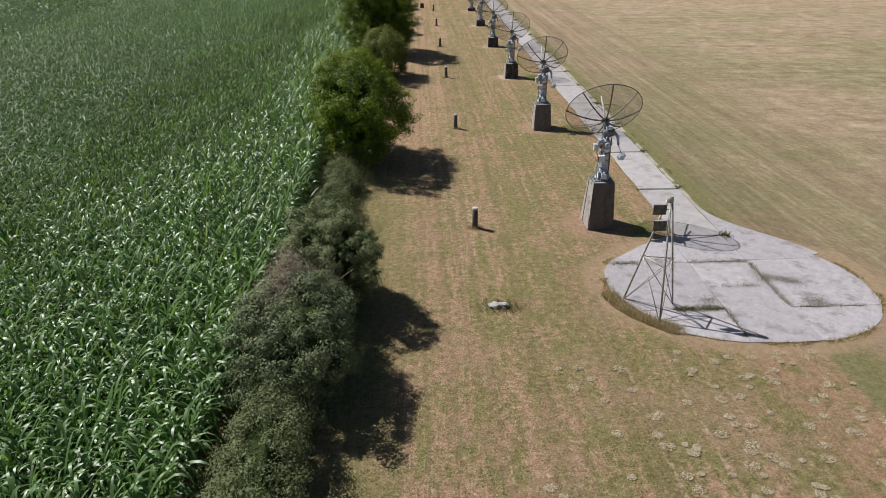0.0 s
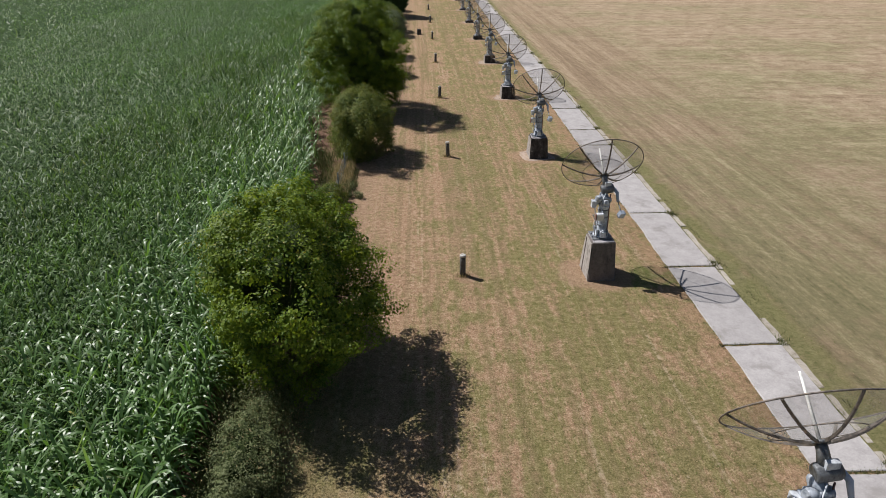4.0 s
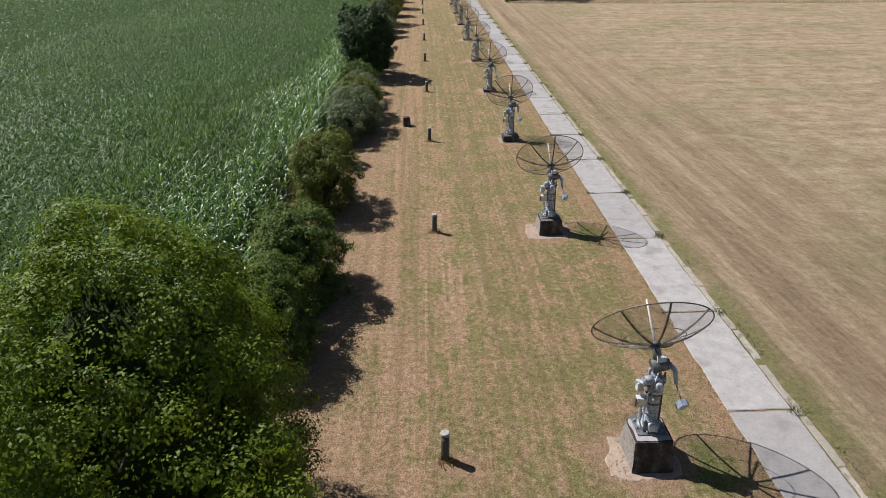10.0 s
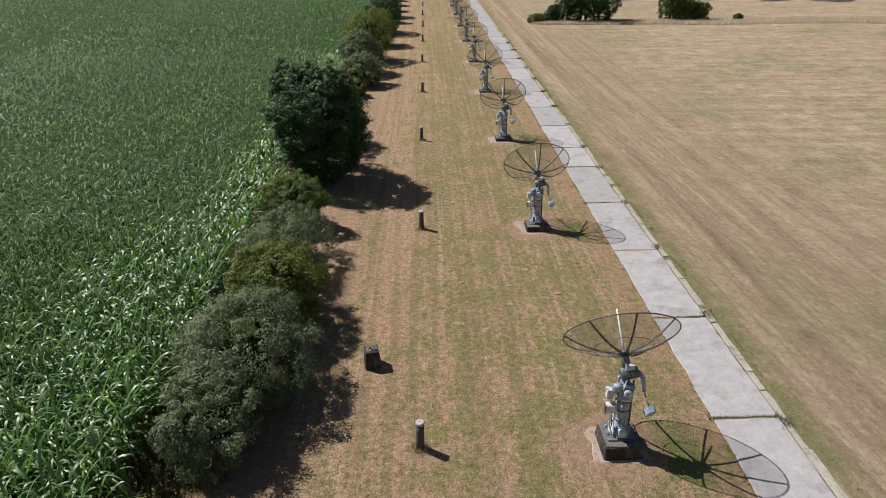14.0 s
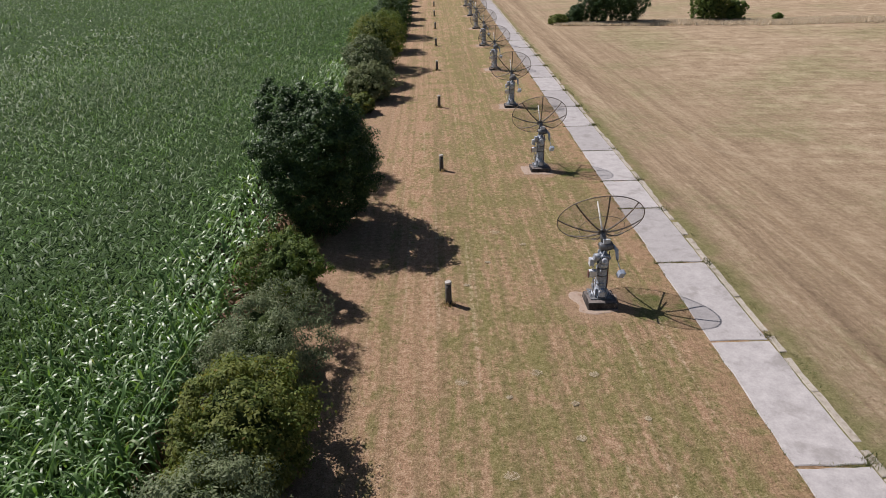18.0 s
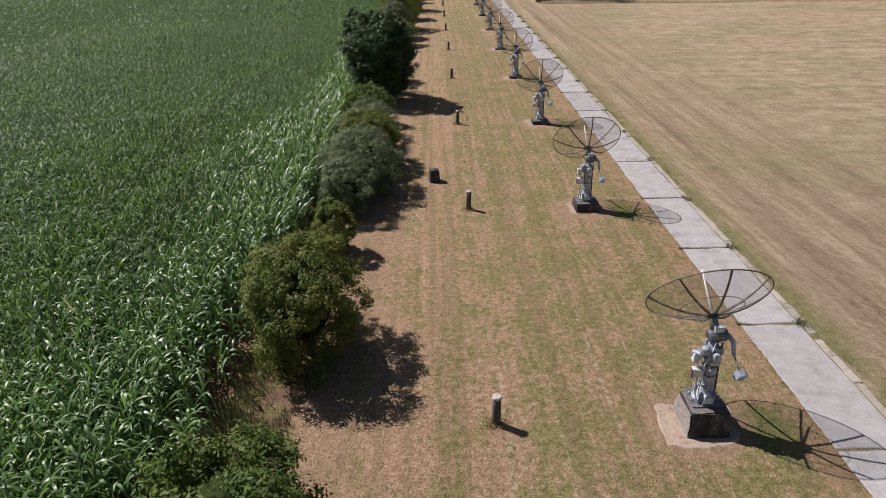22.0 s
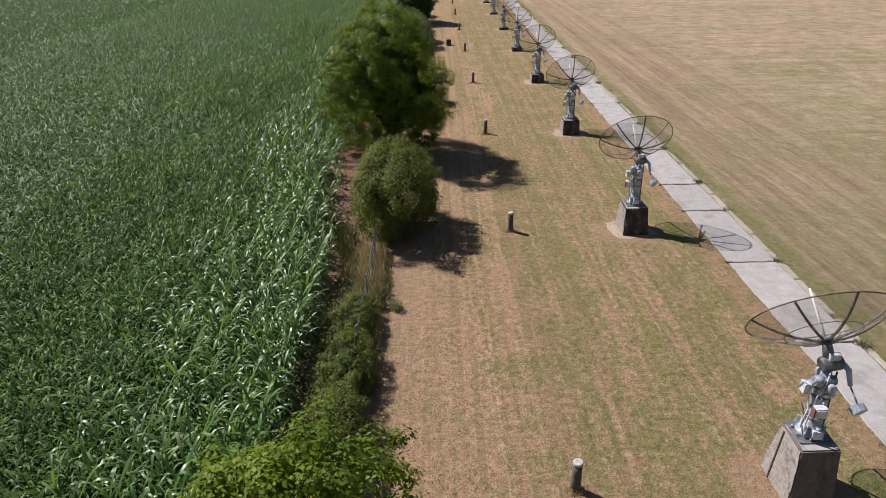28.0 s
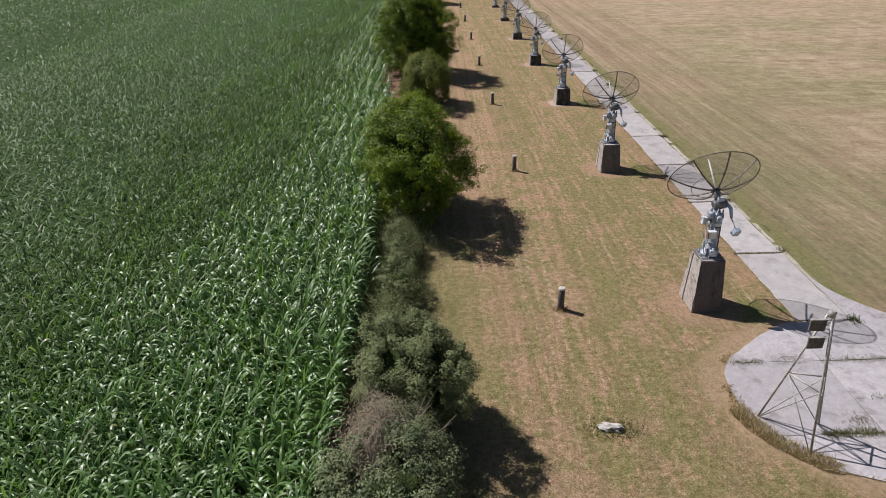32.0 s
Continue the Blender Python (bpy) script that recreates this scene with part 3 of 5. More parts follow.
def build_path():
    path = tagged(empty("pavement"), "grey concrete slab path with weedy joints", "path", kind="structure")
    rnd = random.Random(5)
    for y0, y1 in zip(JOINTS, JOINTS[1:]):
        a, b, g = y0 + 0.05, y1 - 0.05, 0.09
        outline = ragged(left_edge(a), a, right_edge(a), a, 0.5, g, y0) + ragged(right_edge(a), a, right_edge(b), b, 0.6, 0.04, y0 + 3)
        outline += ragged(right_edge(b), b, left_edge(b), b, 0.5, g, y0 + 7) + ragged(left_edge(b), b, left_edge(a), a, 0.6, 0.08, y0 + 9)
        part("slab", slab_mesh("slab", outline, 0.035 + rnd.uniform(-0.008, 0.008), SLAB), SLAB, path)
    y = 28.0
    while y < 262:
        long = rnd.uniform(0.9, 2.8)
        if rnd.random() > 0.04:
            x0, w = right_edge(y) + rnd.uniform(0.03, 0.07), rnd.uniform(0.2, 0.3)
            outline = ragged(x0, y, x0 + w, y + rnd.uniform(-0.05, 0.05), 0.2, 0.05, y) + ragged(x0 + w, y, x0 + w + rnd.uniform(-0.05, 0.05), y + long, 0.3, 0.07, y + 2)
            outline += ragged(x0 + w, y + long, x0, y + long, 0.2, 0.06, y + 4) + ragged(x0, y + long, x0, y, 0.4, 0.03, y + 6)
            part("kerb_stone", slab_mesh("kerb_stone", outline, 0.03 + rnd.uniform(-0.015, 0.02), KERB), KERB, path)
        y += long + rnd.choice((0.02, 0.04, 0.08, 0.35))
    # round turning pad
    rim = []
    for k in range(72):
        a = 2 * math.pi * k / 72
        c, s = math.cos(a), math.sin(a)
        r = (abs(c) ** 2.3 + abs(s) ** 2.3) ** (-1 / 2.3)
        x, yy = 14.35 + (5.4 if c < 0 else 5.1) * r * c, 21.55 + 4.0 * r * s
        rim.append((x + 0.07 * wobble(x, yy, 1.2, 3.0), yy + 0.07 * wobble(x, yy, 1.2, 8.0)))
    # the shoulders run out into the path
    upper = [(19.1, 24.1), (18.55, 25.0), (17.85, 25.9), (17.05, 26.75), (16.4, 27.6), (15.95, 28.5), (15.64, 29.6), (15.6, 26.2), (13.4, 26.1), (12.6, 25.9), (11.3, 25.1), (10.2, 24.2)]
    rim = [p for p in rim if p[1] < 24.0]
    rim.sort(key=lambda p: math.atan2(p[1] - 21.5, p[0] - 14.35) if math.atan2(p[1] - 21.5, p[0] - 14.35) > math.pi / 2 else math.atan2(p[1] - 21.5, p[0] - 14.35) + 2 * math.pi)
    outline = rim + upper
    cells = [(8, 12.94, 16, 19.79), (8, 12.94, 19.82, 23.5), (8, 12.94, 23.52, 27), (12.965, 15.52, 16, 21.41), (12.965, 15.52, 21.425, 23.49), (12.965, 15.52, 23.52, 26.02), (15.545, 21, 16, 19.81), (15.545, 21, 19.835, 23.61), (15.545, 21, 23.63, 29.5)]
    for x0, x1, y0, y1 in cells:
        poly = outline
        for axis, at, sign in ((0, x0, 1), (0, x1, -1), (1, y0, 1), (1, y1, -1)):
            cut = []
            for p, q in zip(poly, poly[1:] + poly[:1]):
                a, b = sign * (p[axis] - at), sign * (q[axis] - at)
                if a >= 0:
                    cut.append(p)
                if (a >= 0) != (b >= 0):
                    f = a / (a - b)
                    cut.append((p[0] + f * (q[0] - p[0]), p[1] + f * (q[1] - p[1])))
            poly = cut
        if len(poly) > 2:
            fine = []
            for p, q in zip(poly, poly[1:] + poly[:1]):
                if math.hypot(p[0] - q[0], p[1] - q[1]) > 0.02:
                    fine += ragged(*p, *q, 0.4, 0.03, x0 + y0)
            part("pad_slab", slab_mesh("pad_slab", fine, 0.03 + rnd.uniform(-0.004, 0.004), PAD, 0.14, 0.004), PAD, path, "grey cast concrete slab of the round pad")


build_path()

# ---------------- aerials ----------------
AXIS = Vector((0.0, 0.81, 0.586)).normalized()
SIDE = AXIS.cross(Vector((0, 0, 1))).normalized()
OVER = SIDE.cross(AXIS)
HUB = Vector((-0.02, 0.4, 2.7))
DISH, DEEP = 1.74, 0.6


def on_dish(r, a, lift=0.0):
    r = float(r)
    return HUB + AXIS * (DEEP * (r / DISH) ** 2 + lift) + r * (math.cos(a) * SIDE + math.sin(a) * OVER)


def bars(run, radius, sides=6):
    return tube(bmesh.new(), run, radius, sides)


def aerial_parts():
    """Meshes of the mount and the dish, with the foot of the column at the origin: name, mesh, material, label, parent's name."""
    out = []

    def add(name, bm, material, label="", under=""):
        me = bpy.data.meshes.new(name)
        bm.to_mesh(me)
        bm.free()
        me.materials.append(material)
        out.append((name, me, material, label, under))

    bm = bmesh.new()
    box(bm, -0.44, 0.44, -0.44, 0.44, 0.0, 0.045, 0.01)
    add("base_plate", bm, STEEL_DARK)
    for k in range(8):
        a = 2 * math.pi * (k + 0.5) / 8
        add("bolt", bars([(0.41 * math.cos(a), 0.41 * math.sin(a), 0.04), (0.41 * math.cos(a), 0.41 * math.sin(a), 0.13)], 0.022), STEEL)
    bm = bmesh.new()
    tube(bm, [(0, 0, 0.04), (0, 0, 0.12), (0, 0, 0.14), (0, 0, 0.9), (0, 0, 1.45), (0, 0, 1.62)], [0.34, 0.34, 0.26, 0.23, 0.2, 0.2], 24)
    tube(bm, [(0, 0, 0.62), (0, 0, 0.66)], [0.26, 0.26], 24)
    tube(bm, [(0, 0, 1.5), (0, 0, 1.58)], [0.24, 0.24], 24)
    add("column", bm, STEEL, "grey weathered steel column")
    for k in range(4):
        a = math.pi / 4 + k * math.pi / 2
        bm = bmesh.new()
        box(bm, 0.22, 0.36, -0.015, 0.015, 0.04, 0.4, 0.004, pose(0, 0, 0, 0, 0, math.degrees(a)))
        add("gusset", bm, STEEL)
    bm = bmesh.new()
    box(bm, -0.12, 0.14, -0.42, -0.2, 0.1, 0.36, 0.03)
    tube(bm, [(0.0, -0.31, 0.36), (0.0, -0.31, 0.44)], [0.07, 0.06], 12)
    add("drive_motor", bm, PALE, "small grey drive motor on the base plate")
    # inclined polar head
    tilt = pose(0, 0, 1.72, -42, 0, 0)
    bm = bmesh.new()
    tube(bm, [(0, -0.0, -0.34), (0, 0, -0.3), (0, 0, 0.3), (0, 0, 0.36)], [0.15, 0.19, 0.19, 0.15], 20)
    tube(bm, [(0, 0, -0.05), (0, 0, 0.05)], [0.25, 0.25], 24)
    bmesh.ops.transform(bm, matrix=tilt, verts=bm.verts)
    add("polar_head", bm, STEEL, "inclined grey bearing head")
    bm = bmesh.new()
    tube(bm, [(-0.2, -0.14, 1.84), (-0.28, -0.16, 1.86), (-0.42, -0.18, 1.88)], [0.13, 0.15, 0.12], 16)
    box(bm, -0.42, -0.24, -0.08, 0.1, 1.54, 1.76, 0.03)
    add("gear_housing", bm, STEEL, "grey cast gear housing")
    bm = bmesh.new()
    tube(bm, [(-0.02, -0.3, 1.72), (-0.02, -0.36, 1.74), (-0.02, -0.4, 1.76)], [0.13, 0.13, 0.07], 16)
    tube(bm, [(0.0, -0.28, 1.5), (0.0, -0.33, 1.46)], [0.15, 0.12], 16)
    add("end_cover", bm, PALE, "pale round end cover")
    bm = bmesh.new()
    tube(bm, [(-0.16, 0.12, 2.14), (-0.12, 0.12, 2.15), (0.3, 0.12, 2.22), (0.36, 0.12, 2.23)], [0.17, 0.2, 0.2, 0.16], 20)
    add("declination_drum", bm, STEEL_DARK, "dark steel drum")
    bm = bmesh.new()
    tube(bm, [(0.06, 0.14, 2.24), HUB - AXIS * 0.16, HUB - AXIS * 0.02], [0.15, 0.12, 0.12], 14)
    tube(bm, [HUB - AXIS * 0.05, HUB + AXIS * 0.02], [0.2, 0.2], 16)
    add("hub", bm, STEEL_DARK)
    bm = bmesh.new()
    box(bm, -0.04, 0.24, 0.0, 0.14, 2.3, 2.52, 0.015)
    add("receiver_box", bm, PALE, "pale receiver box behind the dish")
    bm = bmesh.new()
    box(bm, -0.3, 0.0, -0.62, -0.42, 1.02, 1.32, 0.02)
    add("control_box", bm, PALE, "white enamelled control box")
    bm = bmesh.new()
    box(bm, -0.28, -0.02, -0.635, -0.618, 1.05, 1.29, 0.006)
    add("lid", bm, WHITE, "", "control_box")
    bm = bmesh.new()
    box(bm, -0.34, -0.305, -0.6, -0.44, 1.0, 1.3, 0.008)
    add("back_plate", bm, RUST, "rusty red back plate", "control_box")
    bm = bmesh.new()
    tube(bm, [(-0.15, -0.45, 1.3), (-0.15, -0.36, 1.36), (-0.12, -0.22, 1.36)], 0.03, 8)
    add("bracket", bm, STEEL)
    bm = bmesh.new()
    box(bm, -0.56, -0.36, -0.14, 0.1, 1.42, 1.72, 0.015)
    add("junction_box", bm, PALE, "pale junction box")
    bm = bmesh.new()
    tube(bm, [(-0.36, -0.1, 1.8), (-0.44, -0.16, 1.5), (-0.36, -0.22, 1.0), (-0.42, -0.2, 0.55), (-0.3, -0.24, 0.15)], 0.024, 7)
    add("drain_pipe", bm, WHITE, "slim white pipe down the column")
    for z in (0.95, 1.28):
        bm = bmesh.new()
        tube(bm, [(0, 0, z), (0, 0, z + 0.05)], [0.245, 0.245], 20)
        add("clamp_band", bm, STEEL_DARK, "dark clamp round the column")
    for sx in (-1, 1):
        bm = bmesh.new()
        tube(bm, [(sx * 0.2, 0.02, 1.72), (sx * 0.27, 0.02, 1.72), (sx * 0.29, 0.02, 1.72)], [0.13, 0.13, 0.09], 16)
        add("trunnion_cap", bm, STEEL, "grey round bearing cap")
    # counterweight on its arm
    a0, a1, a2 = Vector((0.36, 0.12, 2.22)), Vector((0.52, 0.0, 2.05)), Vector((0.52, -0.22, 1.72))
    bm = bmesh.new()
    tube(bm, [a0, a1, a2], [0.075, 0.075, 0.055], 10)
    add("counterweight_arm", bm, BLUE, "pale blue bent steel arm")
    a3 = Vector((0.6, -0.56, 1.4))
    add("rod", bars([a2, a3], 0.022), STEEL)
    bm = bmesh.new()
    box(bm, -0.13, 0.13, -0.11, 0.11, -0.16, 0.13, 0.02, Matrix.Translation(a3 + Vector((0.02, -0.03, -0.1))) @ pose(0, 0, 0, 25, 8, 15))
    add("counterweight", bm, BLUE, "pale blue box counterweight")
    bm = bmesh.new()
    tube(bm, [(-0.2, -0.12, 0.1), (-0.26, -0.16, 0.5), (-0.24, -0.2, 1.1), (-0.3, -0.3, 1.45), (-0.16, -0.3, 1.8), (0.0, -0.1, 2.1)], 0.02, 6)
    add("cable", bm, PALE, "pale looped cable")
    bm = bmesh.new()
    tube(bm, [(-0.24, 0.0, 0.1), (-0.29, -0.02, 0.7), (-0.42, 0.06, 1.05)], 0.018, 6)
    add("cable", bm, STEEL_DARK)
    bm = bmesh.new()
    tube(bm, [(0.2, -0.14, 0.06), (0.24, -0.12, 0.6), (0.23, -0.05, 1.4), (0.24, 0.0, 2.0)], 0.025, 6)
    add("conduit", bm, RUST, "rusty conduit")
    # dish
    for k in range(8):
        a = 2 * math.pi * k / 8
        t = -math.sin(a) * SIDE + math.cos(a) * OVER
        bm = bmesh.new()
        rows = []
        for i in range(9):
            r = 0.1 + (DISH - 0.1) * i / 8
            w, h = 0.027, 0.045 * (1.25 - 0.5 * i / 8)
            c = on_dish(r, a)
            rows.append([bm.verts.new(c + t * sx * w - AXIS * (h if low else 0)) for sx, low in ((-1, 0), (1, 0), (1, 1), (-1, 1))])
        for p, q in zip(rows, rows[1:]):
            for j in range(4):
                bm.faces.new((p[j], p[(j + 1) % 4], q[(j + 1) % 4], q[j]))
        bm.faces.new(rows[0][::-1]), bm.faces.new(rows[-1])
        add("rib", bm, RIM)
    add("rim", ring(bmesh.new(), HUB + AXIS * DEEP, SIDE, OVER, DISH, 0.02, 72), RIM, "weathered black steel rim")
    r = DISH * 0.52
    add("inner_ring", ring(bmesh.new(), HUB + AXIS * (DEEP * 0.27 + 0.02), SIDE, OVER, r, 0.011, 56), RIM)
    bm = bmesh.new()
    rows = [[bm.verts.new(on_dish(max(rr, 0.08), 2 * math.pi * k / 48, 0.012)) for k in range(48)] for rr in np.linspace(0.08, DISH, 9)]
    for p, q in zip(rows, rows[1:]):
        for k in range(48):
            bm.faces.new((p[k], p[(k + 1) % 48], q[(k + 1) % 48], q[k])).smooth = True
    add("mesh_reflector", bm, SCREEN, "fine see-through wire mesh")
    bm = bmesh.new()
    tube(bm, [HUB, HUB + AXIS * 0.9, HUB + AXIS * 1.42], [0.04, 0.034, 0.026], 8)
    add("feed_mast", bm, WHITE, "white painted feed mast")
    return out


def plinth(height, seed):
    """A tapering cast block with chipped edges."""
    bm = bmesh.new()
    n = max(3, int(height / 0.3))
    base, top = (0.62, 0.52 + min(0.26, 0.22 * height)), (0.62 - 0.055 * height, 0.52)
    rings = []
    for j in range(n + 1):
        f = j / n
        hx, hy = base[0] + f * (top[0] - base[0]), base[1] + f * (top[1] - base[1])
        z = -0.05 + f * (height + 0.05)
        loop = []
        c = 0.035
        corners = [(-hx + c, -hy), (hx - c, -hy), (hx, -hy + c), (hx, hy - c), (hx - c, hy), (-hx + c, hy), (-hx, hy - c), (-hx, -hy + c)]
        for i, (x, y) in enumerate(corners):
            w = 0.012 * wobble(x + z, y - z, 4.0, seed + i)
            loop.append(bm.verts.new((x + w, y + w, z)))
        rings.append(loop)
    for a, b in zip(rings, rings[1:]):
        for i in range(8):
            bm.faces.new((a[i], a[(i + 1) % 8], b[(i + 1) % 8], b[i]))
    bm.faces.new(rings[-1])
    bmesh.ops.bevel(bm, geom=[e for e in bm.edges if len(e.link_faces) == 2 and all(v in rings[-1] for v in e.verts)], offset=0.03, segments=2, affect="EDGES")
    return bm


def build_aerials():
    heights = [2.33, 1.79, 1.36, 1.06, 0.8, 0.46, 0.3, 0.24, 0.2]
    shared = aerial_parts()
    for k in range(15):
        y, x = 27.65 + 16.38 * k - (0.08 if k else 0.0), 9.98 + 0.041 * k + (0.06 if k else 0.02)
        h = heights[min(k, 8)]
        root = empty("radio_aerial", x, y)
        tall = "tall" if h > 1.5 else "low" if h > 0.5 else "very low"
        tagged(root, f"mesh dish aerial on {tall} stained concrete plinth", "radio antenna", "row of dish aerials")
        stone = PLINTH_PALE if k < 2 else PLINTH
        block = part("plinth", plinth(h, k * 3.1), stone, root, "weathered grey tapering concrete block" if k < 2 else "dark-stained tapering concrete block")
        block.location.y = -0.12 if k else 0.0
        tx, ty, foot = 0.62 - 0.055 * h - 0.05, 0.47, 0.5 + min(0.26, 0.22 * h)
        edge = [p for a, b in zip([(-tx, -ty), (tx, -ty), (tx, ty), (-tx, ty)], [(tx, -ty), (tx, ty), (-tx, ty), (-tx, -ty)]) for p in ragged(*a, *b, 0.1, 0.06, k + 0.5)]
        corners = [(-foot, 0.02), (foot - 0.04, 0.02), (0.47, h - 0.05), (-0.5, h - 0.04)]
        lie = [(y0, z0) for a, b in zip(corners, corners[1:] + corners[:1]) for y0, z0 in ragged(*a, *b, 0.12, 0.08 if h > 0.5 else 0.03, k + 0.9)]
        # a thin paler coat over the plinth's -x face only
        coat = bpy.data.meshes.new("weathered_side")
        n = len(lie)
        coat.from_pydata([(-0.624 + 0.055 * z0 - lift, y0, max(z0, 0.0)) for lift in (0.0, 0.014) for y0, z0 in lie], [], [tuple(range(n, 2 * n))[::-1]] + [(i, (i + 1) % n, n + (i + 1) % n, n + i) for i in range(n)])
        coat.materials.append(PALE_FACE)
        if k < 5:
            part("weathered_side", coat, PALE_FACE, block, "pale patchy cement face")
        skin = PAD if k < 4 else PLINTH_PALE
        part("worn_top", slab_mesh("worn_top", edge, h + 0.004, skin, 0.03, 0.003), skin, block, "pale worn top of the block" if k < 4 else "dark worn top of the block")
        if k in (0, 1):
            # a raised strip stands for the groove, whose shade is in its dark colour
            bm = bmesh.new()
            lean = 0.055
            box(bm, -0.02, 0.02, -0.03, 0.03, 0.0, h - 0.08, 0.004)
            for v in bm.verts:
                v.co.x += -0.634 + lean * v.co.z
                v.co.y += 0.3
            part("slot", bm, SLOT, block, "rust-brown strip, a groove's shade put into its dark colour")
        if k > 1:
            rnd = random.Random(k)
            c = [(-1.2, -0.95), (-0.3, -1.1), (0.95, -0.95), (1.0, 0.5), (-0.4, 0.8), (-1.15, 0.75)]
            c = [((a + rnd.uniform(-0.18, 0.18)) * (1.0 if k < 5 else 0.88), (b + rnd.uniform(-0.15, 0.15)) * (1.0 if k < 5 else 0.88)) for a, b in c]
            outline = [p for (a, b) in zip(c, c[1:] + c[:1]) for p in ragged(*a, *b, 0.13, 0.2, k)]
            part("footing", slab_mesh("footing", outline, 0.02, FOOTING, 0.06, 0.018), FOOTING, root, "sandy trodden footing slab")
        made = {}
        for name, me, material, label, under in shared:
            ob = part(name, me, material, made.get(under, root), label)
            if not under:
                ob.location = (0.0, 0.05, h + 0.004)
                if name == "control_box":
                    ob.location += Vector((-0.12, 0.0, 0.0) if k < 2 else (-0.26, 0.36, -0.06))
            made[name] = ob


build_aerials()

# ---------------- marker posts, block and stone ----------------
def build_posts():
    first = empty("marker_post", 4.0, 27.45)
    tagged(first, "short round concrete marker post with a pale cap", "post", "row of marker posts")
    bm = bmesh.new()
    tube(bm, [(0, 0, -0.1), (0, 0, 0.3), (0, 0, 0.7), (0, 0, 0.96)], [0.135, 0.132, 0.13, 0.13], 20)
    part("shaft", bm, POST, first)
    bm = bmesh.new()
    tube(bm, [(0, 0, 0.955), (0, 0, 0.97), (0, 0, 1.04), (0, 0, 1.06)], [0.13, 0.142, 0.142, 0.12], 20)
    part("cap", bm, CAP, first, "pale cement cap")
    rnd = random.Random(3)
    for k in range(1, 15):
        copy_thing(first, pose(4.0 + rnd.uniform(-0.05, 0.05), 27.45 + 16.42 * k, 0, rnd.uniform(-1.5, 1.5), rnd.uniform(-1.5, 1.5), rnd.uniform(0, 90)))


build_posts()


def build_small_blocks():
    root = empty("concrete_block", 2.2, 113.9, 0, 12)
    tagged(root, "low dark weathered concrete block with a pale top", "concrete block")
    bm = bmesh.new()
    box(bm, -0.3, 0.3, -0.3, 0.3, -0.05, 0.72, 0.03)
    for v in bm.verts:
        f = 1.0 - 0.22 * max(v.co.z, 0)
        v.co.x, v.co.y = v.co.x * f, v.co.y * f
    part("body", bm, PLINTH, root)
    bm = bmesh.new()
    box(bm, -0.19, 0.21, -0.17, 0.2, 0.715, 0.735, 0.006)
    part("top", bm, POST, root, "pale mossy top")
    rnd = random.Random(2)
    for _ in range(4):
        bm = bmesh.new()
        bmesh.ops.create_icosphere(bm, subdivisions=1, radius=rnd.uniform(0.03, 0.06))
        bmesh.ops.translate(bm, vec=(rnd.uniform(-0.15, 0.15), rnd.uniform(-0.15, 0.15), 0.745), verts=bm.verts)
        part("rubble", bm, PLINTH, root)
    bm = bmesh.new()
    bmesh.ops.create_icosphere(bm, subdivisions=3, radius=0.5)
    for v in bm.verts:
        w = 1 + 0.6 * noise.noise(v.co * 3.7) + 0.2 * noise.noise(v.co * 11.0)
        v.co = Vector((v.co.x * 0.8 * w, v.co.y * 0.36 * w, max(v.co.z * 0.34 * w, -0.08) + 0.03))
    me = bpy.data.meshes.new("stone")
    bm.to_mesh(me)
    bm.free()
    me.materials.append(CAP)
    stone = new("broken_stone", me)
    stone.matrix_world = pose(4.35, 20.35, 0, 0, 0, -12)
    tagged(stone, "low broken pale stone in dry grass", "stone")


build_small_blocks()

# ---------------- lattice stand ----------------
def build_stand():
    root = empty("lattice_stand", 10.15, 20.0)
    tagged(root, "slim galvanised lattice stand with two grey panels on the pad edge", "lattice mast")
    top = Vector((0.02, 0.0, 4.55))
    feet = [Vector((-0.85, 0.72, -0.03)), Vector((0.0, -1.0, -0.03)), Vector((0.95, 0.28, -0.03))]
    heads = [top + Vector((-0.06, 0.04, 0)), top + Vector((0, -0.06, 0)), top + Vector((0.07, 0.02, 0))]
    mids = []
    for f, h in zip(feet, heads):
        part("leg", bars([f, h], 0.035), LATTICE, root)
        mids.append(f + (h - f) * 0.46)
    for i in range(3):
        j = (i + 1) % 3
        part("cross_bar", bars([mids[i], mids[j]], 0.026), LATTICE, root)
        part("diagonal", bars([mids[i], feet[j]], 0.018), LATTICE, root)
        part("diagonal", bars([mids[j], feet[i]], 0.018), LATTICE, root)
    bm = bmesh.new()
    tube(bm, [top + Vector((0, 0, -0.12)), top + Vector((0, 0, 0.1))], [0.12, 0.1], 10)
    part("head_plate", bm, LATTICE, root)
    for dz, dx in ((-0.42, -0.3), (-1.05, -0.2)):
        bm = bmesh.new()
        box(bm, dx - 0.24, dx + 0.24, -0.03, 0.03, top.z + dz - 0.19, top.z + dz + 0.19, 0.012)
        panel = part("panel", bm, PANEL, root, "weathered grey rectangular panel")
        bm = bmesh.new()
        box(bm, dx - 0.26, dx + 0.26, -0.045, 0.045, top.z + dz + 0.185, top.z + dz + 0.215, 0.004)
        part("panel_edge", bm, LATTICE, panel)
        bm = bmesh.new()
        tube(bm, [(dx + 0.2, 0.0, top.z + dz), (0.02, 0.0, top.z + dz)], 0.02, 6)
        part("arm", bm, LATTICE, root)


build_stand()

